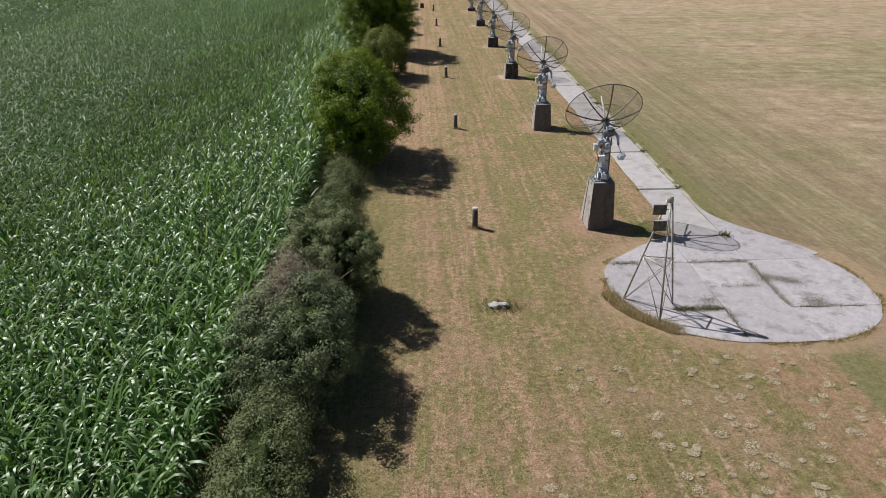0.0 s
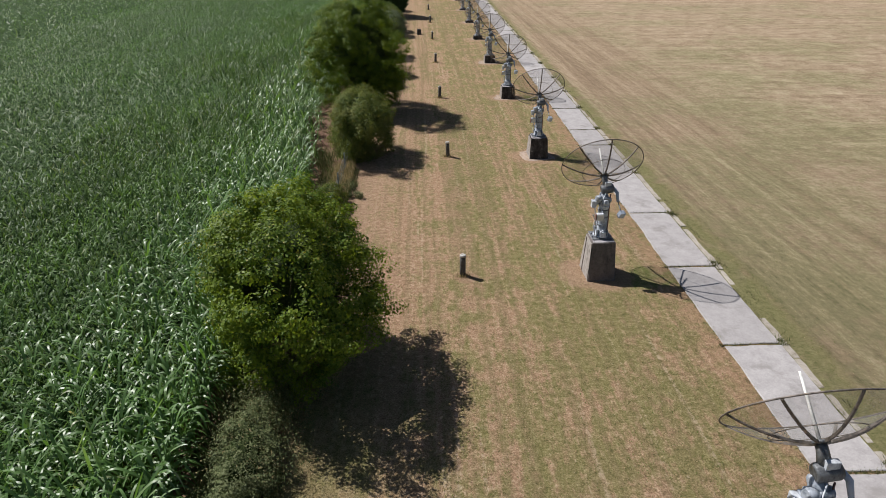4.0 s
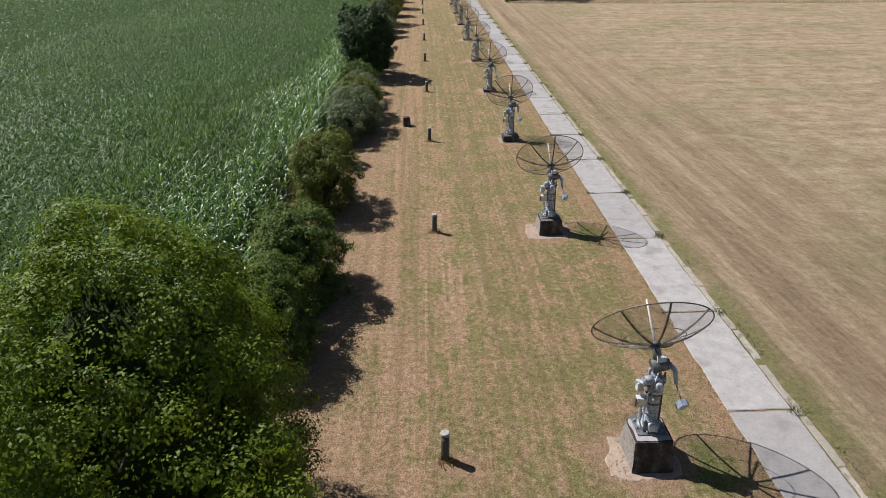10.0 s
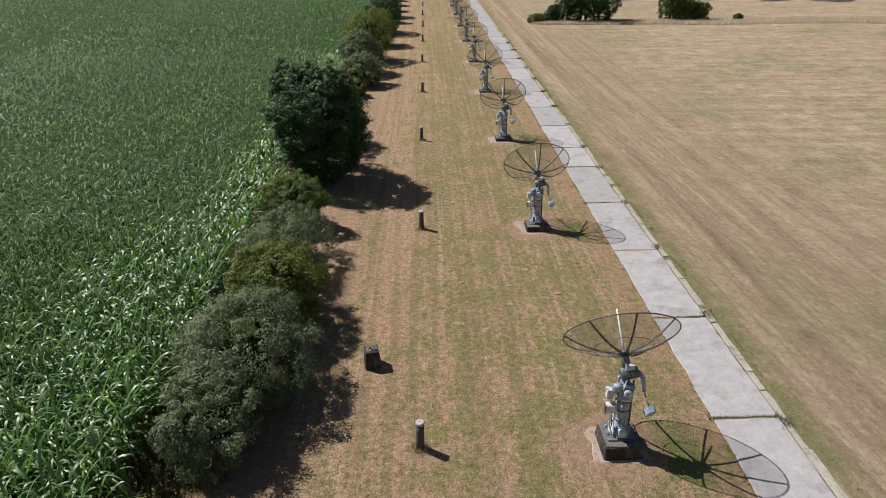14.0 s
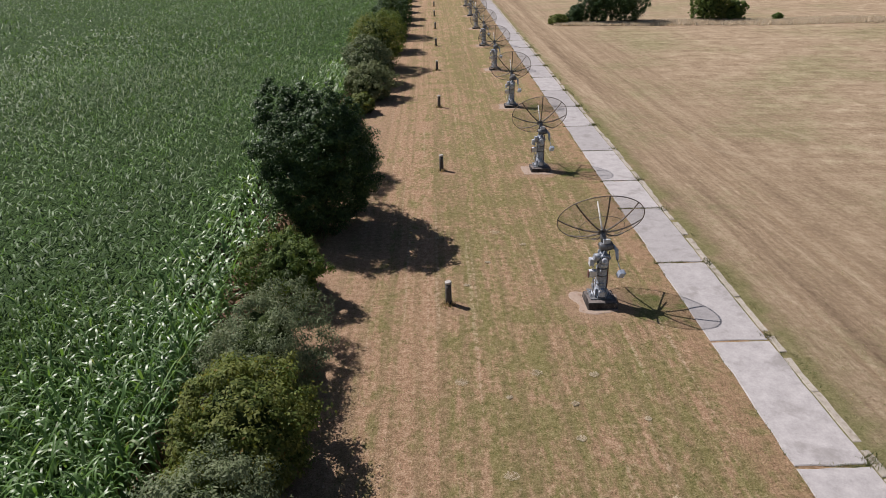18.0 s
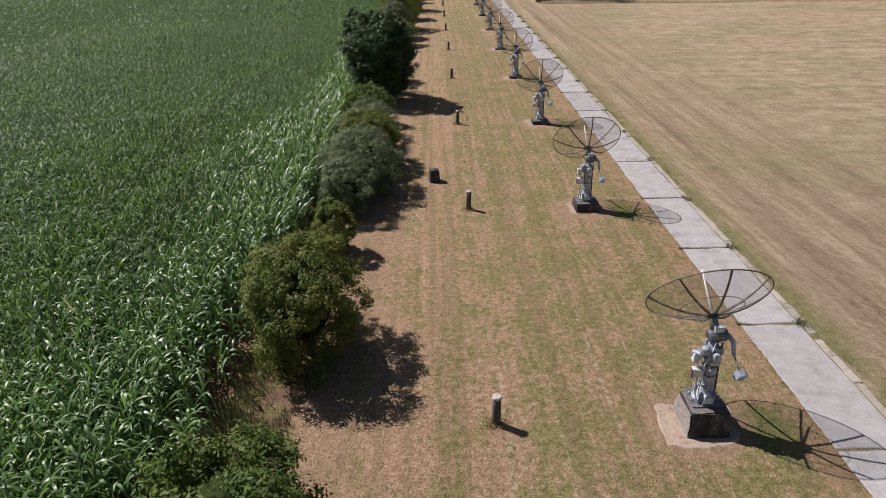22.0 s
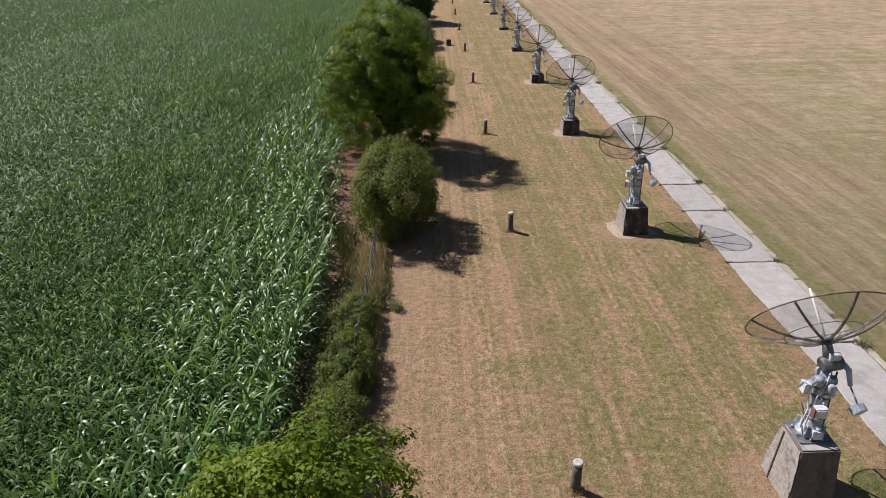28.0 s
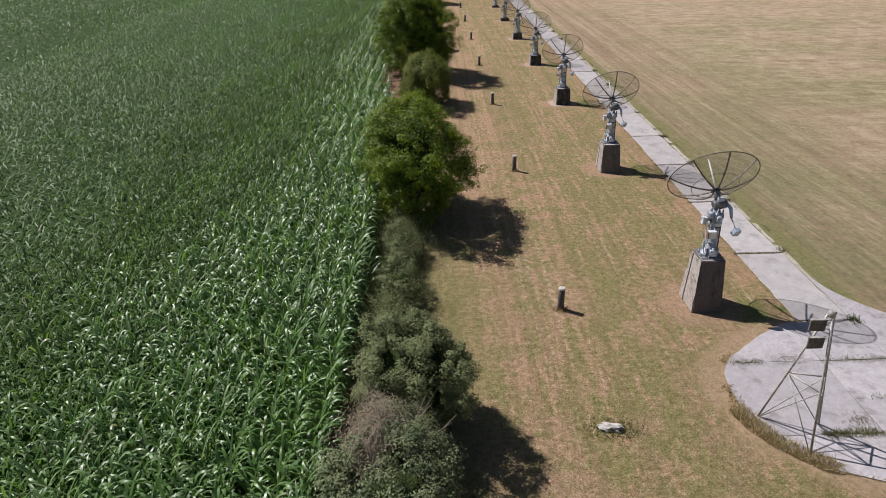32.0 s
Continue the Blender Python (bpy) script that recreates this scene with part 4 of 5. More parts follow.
# ---------------- wire fence in the weeds ----------------
def build_fence():
    root = empty("wire_fence", -2.65, 0)
    tagged(root, "old wire fence with grey steel posts in weeds", "fence")
    ys = [43.0 + 3.6 * k for k in range(6)]
    for y in ys:
        bm = bmesh.new()
        box(bm, -0.035, 0.035, y - 0.035, y + 0.035, -0.05, 1.35, 0.008)
        part("post", bm, FENCE, root)
    for z in (0.3, 0.6, 0.9, 1.2):
        run = [(0.0 + 0.02 * math.sin(y * 3), y, z + 0.02 * math.sin(y * 1.3)) for y in np.linspace(ys[0], ys[-1], 40)]
        part("wire", bars(run, 0.005, 4), FENCE, root)
    verts, faces = [], []
    for y in np.arange(ys[1], ys[-1], 0.2):
        i = len(verts)
        verts += [(0.004, y, 0.2), (0.004, y + 0.008, 0.2), (0.004, y + 0.008, 1.2), (0.004, y, 1.2), (-0.004, y, 0.2), (-0.004, y + 0.008, 0.2), (-0.004, y + 0.008, 1.2), (-0.004, y, 1.2)]
        faces += [(i, i + 1, i + 2, i + 3), (i + 7, i + 6, i + 5, i + 4), (i, i + 3, i + 7, i + 4), (i + 1, i + 5, i + 6, i + 2)]
    part("netting", mesh_from("netting", verts, faces, FENCE), FENCE, root)


build_fence()

# ---------------- vegetation helpers ----------------
def strips(base, azim, length, width, rise, droop, segments):
    """Arched leaves: places of the corners and quads, one band of quads a leaf."""
    n = len(base)
    s = np.linspace(0, 1, segments + 1)[None, :]
    out = (length[:, None] * (s * 0.92 - 0.22 * s**2))
    z = length[:, None] * (rise[:, None] * s - droop[:, None] * s**2)
    c, d = np.cos(azim)[:, None], np.sin(azim)[:, None]
    mid = np.stack([base[:, 0:1] + out * c, base[:, 1:2] + out * d, base[:, 2:3] + z], -1)
    w = width[:, None] * np.sqrt(np.clip(1 - s, 0, 1)) * (0.55 + 0.9 * s * (1.4 - s)) * 0.5
    roll = np.random.uniform(-0.5, 0.5, n)[:, None]
    side = np.stack([-d * np.cos(roll) * np.ones_like(s), c * np.cos(roll) * np.ones_like(s), np.sin(roll) * np.ones_like(s)], -1)
    verts = np.stack([mid - side * w[..., None], mid + side * w[..., None]], 2)
    i = np.arange(n)[:, None] * (2 * (segments + 1)) + 2 * np.arange(segments)[None, :]
    return verts.reshape(-1, 3), np.stack([i, i + 1, i + 3, i + 2], -1).reshape(-1, 4)


def joined(pieces):
    verts, faces, at = [], [], 0
    for v, f in pieces:
        verts.append(v), faces.append(f + at)
        at += len(v)
    return np.concatenate(verts), np.concatenate(faces)


def leaves(places, outward, size, slim=0.55, spread=0.9, up=0.0, along=0.0):
    """Loose rhombic leaves that face more or less outward; `up` makes them stand, `along` gives each the way it points."""
    n = len(places)
    nrm = outward + np.random.normal(0, spread, (n, 3)) + (0, 0, 0.5)
    nrm /= np.linalg.norm(nrm, axis=1, keepdims=True) + 1e-9
    t = np.cross(nrm, np.random.normal(0, 1, (n, 3))) + np.array((0.0, 0.0, up)) + along
    t -= nrm * np.sum(t * nrm, axis=1, keepdims=True)
    t /= np.linalg.norm(t, axis=1, keepdims=True) + 1e-9
    b = np.cross(nrm, t)
    ln = (size * np.random.uniform(0.65, 1.35, n))[:, None]
    return np.stack([places - t * ln * 0.5, places + b * ln * slim * 0.5, places + t * ln * 0.5 + nrm * ln * 0.1, places - b * ln * slim * 0.5], 1)


def smooth2(x, y, scale, seed):
    """Cheap smooth noise on arrays, about -1 to 1."""
    r = np.random.RandomState(seed)
    v = 0.0
    for k in range(5):
        a, p, f = r.uniform(0, 6.28), r.uniform(0, 6.28), scale * r.uniform(0.6, 1.7)
        v = v + np.sin((x * np.cos(a) + y * np.sin(a)) * f + p)
    return v / 2.6


# ---------------- maize field ----------------
def corn_edge(y):
    return -4.45 + 0.3 * smooth2(y, y * 0, 0.5, 4) - 1.3 * np.exp(-(((y - 74.0) / 6.0) ** 2)) - 0.3 * np.exp(-(((y - 92.0) / 7.0) ** 2)) - 0.5 * np.exp(-(((y - 60.0) / 4.0) ** 2))


def corn_spots(x0, x1, y0, y1, row, gap, keep=1.0):
    xs, ys = np.arange(x1, x0, -row), np.arange(y0, y1, gap)
    x, y = [g.ravel() for g in np.meshgrid(xs, ys)]
    x, y = x + np.random.normal(0, 0.05, len(x)), y + np.random.uniform(-gap, gap, len(y)) * 0.4
    e = corn_edge(y)
    inside = e - x
    thin = np.clip(inside / (1.6 + 2.4 * np.exp(-(((y - 74.0) / 7.0) ** 2))), 0.3, 1.0)
    thin = np.where((y > 56) & (y < 103), thin, 1.0)
    ok = (inside > 0) & (np.random.rand(len(x)) < np.minimum(keep, thin))
    x, y, thin = x[ok], y[ok], thin[ok]
    tall = (2.05 + 0.16 * smooth2(x, y, 0.12, 2) + np.random.normal(0, 0.12, len(x))) * (0.62 + 0.38 * thin)
    return x, y, tall


def corn_mesh(name, x, y, tall, per, seg, wide, longer, material, stalk=True, stand=0.0):
    pieces = []
    n = len(x)
    turn = np.random.uniform(0, 6.28, n)
    for k in range(per):
        f = (k + 0.6) / per
        z = tall * (0.22 + 0.7 * f)
        a = turn + math.pi * (k % 2) + np.random.normal(0, 0.55, n)
        ln = tall * longer * (0.42 - 0.2 * abs(f - 0.55)) * np.random.uniform(0.8, 1.2, n)
        rise = 0.8 + stand + 0.6 * f**2 + np.random.normal(0, 0.18, n)
        droop = 1.3 - 0.25 * f - 0.2 * stand + np.random.normal(0, 0.3, n)
        pieces.append(strips(np.stack([x, y, z], 1), a, ln, wide * np.random.uniform(0.75, 1.2, n), rise, droop, seg))
    if stalk:
        a = np.random.uniform(0, 6.28, n)
        c, d = 0.016 * np.cos(a), 0.016 * np.sin(a)
        v = np.stack([np.stack([x - c, y - d, 0 * x], 1), np.stack([x + c, y + d, 0 * x], 1), np.stack([x + c * 0.5, y + d * 0.5, tall], 1), np.stack([x - c * 0.5, y - d * 0.5, tall], 1)], 1)
        pieces.append((v.reshape(-1, 3), np.arange(4 * n).reshape(-1, 4)))
    return indexed(name, *joined(pieces), material)


def build_corn():
    np.random.seed(11)

    def near_part(x, y):
        return (x > -18.0 + 2.5 * smooth2(x, y, 0.25, 23)) & (y < 124.0 + 5.0 * smooth2(x, y, 0.3, 24))

    def scattered(*spots):
        x, y, t = (np.concatenate(v) for v in zip(*spots))
        return x + np.random.normal(0, 1.3, len(x)), y + np.random.normal(0, 1.3, len(y)), x, y, t

    x1, y1, x, y, t = scattered(corn_spots(-24.0, -4.0, 4, 134, 0.75, 0.19))
    ok = near_part(x1, y1)
    x, y, t = x[ok], y[ok], t[ok]
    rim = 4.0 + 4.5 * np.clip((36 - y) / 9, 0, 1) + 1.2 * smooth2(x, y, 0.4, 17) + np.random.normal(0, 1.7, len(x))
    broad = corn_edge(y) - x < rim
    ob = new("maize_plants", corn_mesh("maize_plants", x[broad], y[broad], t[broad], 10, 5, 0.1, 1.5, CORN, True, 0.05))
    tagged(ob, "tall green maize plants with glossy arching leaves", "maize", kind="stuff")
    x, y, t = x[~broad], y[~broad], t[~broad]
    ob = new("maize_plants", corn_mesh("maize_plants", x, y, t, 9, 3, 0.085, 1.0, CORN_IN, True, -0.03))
    tagged(ob, "close green maize rows with upright narrow leaves", "maize", kind="stuff")
    x1, y1, x, y, t = scattered(corn_spots(-46, -4.0, 0, 175, 0.75, 0.38))
    ok = ~near_part(x1, y1)
    x, y, t = x[ok], y[ok], t[ok]
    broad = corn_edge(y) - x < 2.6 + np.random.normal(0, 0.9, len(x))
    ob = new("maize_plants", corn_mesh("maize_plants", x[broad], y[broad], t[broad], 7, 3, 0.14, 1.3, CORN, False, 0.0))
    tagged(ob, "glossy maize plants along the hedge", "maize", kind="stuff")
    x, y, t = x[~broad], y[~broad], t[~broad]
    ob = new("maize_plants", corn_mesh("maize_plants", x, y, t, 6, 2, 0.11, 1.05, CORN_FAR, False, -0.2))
    tagged(ob, "dense green maize further into the field", "maize", kind="stuff")
    c = corn_spots(-150, -46, 20, 300, 1.3, 1.35)
    d = corn_spots(-46, -4.0, 174, 300, 0.8, 0.75)
    x, y, t = (np.concatenate(v) for v in zip(c, d))
    ob = new("maize_plants", corn_mesh("maize_plants", x, y, t, 4, 2, 0.19, 1.5, CORN_FAR, False, -0.4))
    tagged(ob, "distant maize field canopy", "maize", kind="stuff")
    # sheet for the lower leaves, closing the field; shade is in its dark colour
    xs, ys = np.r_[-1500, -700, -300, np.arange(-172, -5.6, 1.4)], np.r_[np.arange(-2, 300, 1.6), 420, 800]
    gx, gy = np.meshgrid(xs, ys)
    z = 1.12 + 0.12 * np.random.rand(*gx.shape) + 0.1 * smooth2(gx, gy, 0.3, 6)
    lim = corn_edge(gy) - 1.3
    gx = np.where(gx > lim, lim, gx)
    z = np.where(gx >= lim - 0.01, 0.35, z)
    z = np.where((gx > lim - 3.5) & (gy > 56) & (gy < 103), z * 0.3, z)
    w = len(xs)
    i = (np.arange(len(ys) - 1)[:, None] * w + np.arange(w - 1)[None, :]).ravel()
    me = indexed("maize_shade_sheet", np.stack([gx, gy, z], -1), np.stack([i, i + 1, i + w + 1, i + w], 1), UNDER)
    tagged(new("maize_shade_sheet", me), "dark sheet with the shade among lower maize leaves in its colour", "maize", kind="stuff")


# dark greens put the shade inside a crown into the core's colour
INNER = Mat("crown_inner_shade", 0.9, 0.1)
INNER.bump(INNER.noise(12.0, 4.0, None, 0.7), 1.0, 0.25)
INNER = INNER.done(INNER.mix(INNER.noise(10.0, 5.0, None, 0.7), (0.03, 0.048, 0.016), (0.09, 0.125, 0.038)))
# dark greens stand for the shade between the maize plants
UNDER = Mat("lower_leaf_shade", 0.9, 0.1)
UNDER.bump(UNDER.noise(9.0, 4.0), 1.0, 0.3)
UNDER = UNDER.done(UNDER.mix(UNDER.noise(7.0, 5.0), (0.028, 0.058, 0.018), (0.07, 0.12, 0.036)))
build_corn()

# ---------------- trees and bushes ----------------
def limbs(root, x, y, low, centre, radii, count, thick, rnd, stems=1, material=None):
    material = material or BARK
    tops = []
    for s in range(stems):
        dx, dy = (rnd.uniform(-0.25, 0.25), rnd.uniform(-0.25, 0.25)) if stems > 1 else (0, 0)
        top = Vector((centre[0] + dx * radii[0] * 1.6, centre[1] + dy * radii[1] * 1.6, centre[2] + radii[2] * 0.35))
        foot = Vector((dx, dy, -0.08))
        run = [foot, foot * 0.7 + Vector((rnd.uniform(-0.08, 0.08), rnd.uniform(-0.08, 0.08), low)), (foot + top) / 2 + Vector((rnd.uniform(-0.2, 0.2), rnd.uniform(-0.2, 0.2), 0.2)), top]
        part("trunk", tube(bmesh.new(), run, [thick * 1.25, thick, thick * 0.65, thick * 0.18], 9), material, root)
        tops.append(run)
    for k in range(count):
        run = tops[k % stems]
        a = 2 * math.pi * (k + rnd.random()) / count
        f = rnd.uniform(0.15, 0.9)
        start = run[1].lerp(run[2], f) if f < 0.6 else run[2].lerp(run[3], f - 0.5)
        end = Vector((centre[0] + 0.85 * radii[0] * math.cos(a), centre[1] + 0.85 * radii[1] * math.sin(a), centre[2] + radii[2] * rnd.uniform(-0.45, 0.55)))
        mid = start.lerp(end, 0.5) + Vector((0, 0, 0.15 * radii[2]))
        part("limb", tube(bmesh.new(), [start, mid, end], [thick * 0.45, thick * 0.25, thick * 0.06], 6), material, root)


def crown_mesh(centre, radii, count, size, clumps, seed, material, slim=0.55, droop=0.0, waist=0.8, up=0.0):
    """Leaves in clumps between a core and an uneven skin that reaches down to the skirt."""
    r = np.random.RandomState(seed)
    np.random.seed(seed)

    def reach(z):
        return np.where(z < -0.25, waist + (1 - waist) * np.clip((z + 1) / 0.75, 0, 1), np.sqrt(np.clip(1 - (np.maximum(z + 0.25, 0) / 1.25) ** 3.2, 0, 1)))

    z = r.uniform(-1, 1, clumps * 3)
    z = z[r.rand(len(z)) < reach(z) * 0.75 + 0.25][:clumps]
    clumps = len(z)
    a = r.uniform(0, 2 * np.pi, clumps)
    lump = 1 + 0.27 * smooth2(np.cos(a) * 2.2 + z * 1.5, np.sin(a) * 2.2 - z * 1.2, 1.5, seed) + 0.14 * smooth2(np.cos(a) * 5, np.sin(a) * 5 + z * 6, 1.5, seed + 1)
    # boughs push the skin out in lobes with hollows between them
    far = np.stack([np.cos(a), np.sin(a), z * 1.1], 1)
    far /= np.linalg.norm(far, axis=1, keepdims=True)
    bough = r.normal(0, 1, (int(14 + 3.0 * radii[0] * radii[1]), 3)) * (1, 1, 0.8)
    bough /= np.linalg.norm(bough, axis=1, keepdims=True)
    near = (far @ bough.T).max(axis=1)
    lump *= 0.9 + (0.2 if radii[2] > 2.6 else 0.12) * np.clip((near - 0.82) / 0.15, 0, 1)
    shell = r.uniform(0.58, 1.0, clumps) ** 0.5 * (1 + 0.09 * np.abs(r.normal(0, 1, clumps)))
    rad = (reach(z) * 0.92 + 0.06) * lump * shell
    tall = z * (1 + 0.12 * smooth2(np.cos(a) * 3 * shell, np.sin(a) * 3 * shell, 1.5, seed + 2))
    c = np.stack([rad * np.cos(a), rad * np.sin(a), tall * 0.94], 1) * np.array(radii)
    d = np.stack([np.cos(a) * rad, np.sin(a) * rad, np.clip(z, -0.3, 1)], 1)
    d /= np.linalg.norm(d, axis=1, keepdims=True) + 1e-6
    pick = r.randint(0, clumps, count)
    spread = 0.06 * (radii[0] * radii[1]) ** 0.5 * r.uniform(0.55, 1.5, clumps)[pick][:, None] + 0.05
    e = r.normal(0, 1, (count, 3))
    e /= np.linalg.norm(e, axis=1, keepdims=True) ** 0.4
    p = c[pick] + e * spread * (1, 1, 0.75)
    p[:, 2] -= droop * r.rand(count) ** 2
    p = p + np.array(centre)
    low = p[:, 2] < 0.05
    p[low, 2] = 0.05 + r.rand(low.sum()) * 0.5
    out = d[pick] * 0.45 + e * 0.8
    spray = e * (0.9, 0.9, 0.6) - (0, 0, 0.25) if up == 0.0 else 0.0
    return quads("crown", leaves(p, out, size, slim, 0.3, up, spray), count, material)


def shade_core(centre, radii, seed, waist):
    """Lumpy core added for inner twigs, well under the skin; shade in its colour."""
    bm = bmesh.new()
    bmesh.ops.create_icosphere(bm, subdivisions=4, radius=1.0)
    for v in bm.verts:
        w = 0.59 + 0.15 * noise.noise(v.co * 2.3 + Vector((seed, 0, 0))) + 0.14 * noise.noise(v.co * 6.0 - Vector((0, seed, 0)))
        low = 1.0 - (1.0 - waist) * min(max(-v.co.z, 0.0), 1.0)
        v.co = Vector((v.co.x * radii[0] * w * low + centre[0], v.co.y * radii[1] * w * low + centre[1], max(v.co.z * radii[2] * (w + 0.06) + centre[2], 0.04)))
    for f in bm.faces:
        f.smooth = True
    return bm


def tree(name, x, y, radii, height, low, material, label, category, count, size, seed, stems=1, thick=0.14, limb_count=6, slim=0.55, droop=0.0, clumps=None, lean=(0, 0), waist=0.8, up=0.0):
    rnd = random.Random(seed)
    root = tagged(empty(name, x, y), label, category, "hedgerow along the maize")
    rz = (height - low) / 2
    centre = (lean[0], lean[1], low + rz)
    limbs(root, x, y, max(low * 0.6, 0.3), centre, (*radii, rz), limb_count, thick, rnd, stems)
    clumps = clumps or int(110 * radii[0] * radii[1] + 140)
    count, size = int(count * 1.75), size * 0.92
    part("crown", crown_mesh(centre, (radii[0], radii[1], rz), count, size, clumps, seed, material, slim, droop, waist, up), material, root)
    # the added core stops light through the crown and darkens its gaps
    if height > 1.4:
        part("shade_core", shade_core(centre, (radii[0], radii[1], rz), seed, waist), INNER, root, "added dark core with the crown's inner shade in its colour")
    return root


def build_hedge():
    bush = "bush"
    tree("bush", -2.7, 10.8, (1.15, 3.8), 2.3, 0.0, SAGE, "low grey-green bush at the field margin", bush, 24000, 0.085, 1, 4, 0.05, 6, 0.4, up=1.3)
    tree("bush", -2.3, 16.4, (1.7, 2.4), 3.6, 0.0, GREYLEAF, "dense dusty grey-green bush with dead twigs", bush, 34000, 0.085, 2, 5, 0.07, 8)
    tree("bush", -2.1, 20.9, (1.6, 1.85), 3.9, 0.0, SAGE, "dense grey-green bush beside the lawn", bush, 46000, 0.08, 3, 4, 0.07, 7)
    tree("tree", -2.45, 37.9, (2.5, 3.0), 6.6, 0.1, OAK, "young broadleaf tree with bright green crown", "tree", 42000, 0.12, 4, 2, 0.12, 8)
    for y, x, long, h in ((25.0, -3.0, 1.9, 1.5), (28.6, -2.9, 2.1, 1.7), (32.4, -3.0, 2.0, 1.5), (42.0, -2.8, 1.7, 1.6), (45.2, -2.75, 1.9, 1.75), (48.6, -2.85, 1.8, 1.6), (51.6, -2.9, 1.3, 1.3)):
        tree("bush", x, y, (0.72, long), h, 0.0, SAGE if y < 36 else THORN, "low leafy scrub between the maize and the lawn", bush, 9000, 0.075, int(y) + 300, 4, 0.03, 5, 0.5, up=0.6)
    tree("bush", -1.85, 61.0, (1.9, 2.6), 4.6, 0.0, THORN, "rounded olive-green bush with drooping twigs", bush, 28000, 0.11, 5, 4, 0.08, 8, droop=0.5)
    big = tree("tree", -2.65, 73.3, (3.2, 3.4), 9.7, 0.3, OAK, "large broadleaf tree with bright green top", "tree", 92000, 0.095, 6, 2, 0.22, 12, clumps=1100, waist=0.6)
    part("crown", crown_mesh((-1.9, -0.6, 5.4), (1.6, 1.8, 2.2), 20000, 0.092, 190, 61, OAK, waist=0.5), OAK, big)
    part("crown", crown_mesh((1.3, -1.6, 2.6), (1.7, 1.8, 2.4), 20000, 0.092, 190, 62, OAK), OAK, big)
    tree("bush", -2.5, 69.6, (0.95, 1.0), 2.3, 0.0, OAK, "leafy shrub in front of the large tree", bush, 11000, 0.12, 47, 3, 0.05, 5)
    tree("bush", -2.3, 82.6, (1.4, 2.2), 3.7, 0.0, GREEN, "dusky dark green bush in the hedge", bush, 19500, 0.12, 8, 4, 0.06, 7, 0.4, up=1.3)
    tree("bush", -2.2, 87.2, (1.7, 2.3), 4.1, 0.0, GREEN, "tall dark green bush in the hedge", bush, 21600, 0.13, 9, 3, 0.08, 8)
    tree("bush", -2.35, 97.0, (1.75, 2.4), 4.4, 0.0, THORN, "olive-green thorn bush in the hedge", bush, 18900, 0.12, 10, 3, 0.08, 8)
    tree("bush", -2.5, 104.9, (0.85, 1.0), 2.6, 0.0, THORN, "narrow yellow-green shrub between taller bushes", bush, 7425, 0.11, 11, 3, 0.04, 4)
    tree("bush", -2.5, 109.8, (1.35, 1.9), 2.9, 0.0, WILLOW, "grey-green willow bush in the hedge", bush, 16500, 0.12, 12, 4, 0.05, 6, 0.35, up=1.3)
    tree("bush", -2.0, 112.8, (1.8, 2.5), 3.6, 0.0, WILLOW, "wide grey-green willow bush", bush, 22500, 0.12, 13, 4, 0.06, 7, 0.35, up=1.3)
    tree("bush", -1.95, 116.8, (1.7, 2.3), 3.5, 0.0, THORN, "yellow-green bush in the hedge", bush, 17550, 0.12, 14, 4, 0.06, 7)
    tree("bush", -2.4, 121.2, (1.5, 2.6), 2.9, 0.0, WILLOW, "low grey willow bush in the hedge", bush, 16500, 0.12, 15, 4, 0.05, 6, 0.35, up=1.3)
    tree("bush", -2.7, 126.8, (1.4, 1.6), 3.0, 0.0, GREEN, "small round green bush beside the lawn", bush, 12150, 0.12, 16, 3, 0.06, 6)
    dark = tree("tree", -2.5, 134.2, (2.5, 2.9), 6.9, 0.2, DARKLEAF, "dark green broadleaf tree in the hedge", "tree", 38000, 0.14, 17, 2, 0.18, 10, waist=0.7)
    part("crown", crown_mesh((-1.5, 0.9, 5.4), (1.6, 1.8, 2.2), 12000, 0.15, 230, 63, DARKLEAF, waist=0.5), DARKLEAF, dark)
    part("crown", crown_mesh((0.9, -0.8, 6.0), (1.3, 1.4, 1.7), 9000, 0.15, 160, 64, DARKLEAF, waist=0.5), DARKLEAF, dark)
    tree("bush", -2.2, 141.6, (1.8, 2.2), 3.2, 0.0, WILLOW, "grey-green bush behind the dark tree", bush, 12000, 0.15, 18, 3, 0.06, 6, 0.4, up=1.3)
    for x, y, r, h, m, label in ((-2.7, 157.4, (0.9, 1.1), 1.7, THORN, "low browned shrub"), (-2.4, 162.6, (1.9, 2.2), 3.2, SAGE, "sage-green rounded bush"), (-3.0, 168.8, (2.1, 2.4), 4.8, GREYLEAF, "dusty blue-green bush"), (-2.7, 177.0, (2.7, 3.0), 6.0, THORN, "wide olive-green tree"), (-2.3, 188.5, (2.1, 2.5), 5.2, GREEN, "green hedge tree"), (-2.2, 201.0, (2.4, 2.8), 6.2, DARKLEAF, "dark hedge tree")):
        tree("tree" if h > 4.9 else "bush", x, y, r, h, 0.0, m, label + " further along the row", "tree" if h > 4.9 else "bush", 7000, 0.2, int(y), 3, 0.08, 5, waist=0.7)
    rnd = random.Random(8)
    y = 214.0
    kinds = [(GREEN, "green hedge tree", 5.2), (OAK, "bright green hedge tree", 5.6), (THORN, "olive hedge bush", 4.2), (GREEN, "green hedge bush", 4.6), (WILLOW, "grey-green hedge bush", 3.6)]
    k = 0
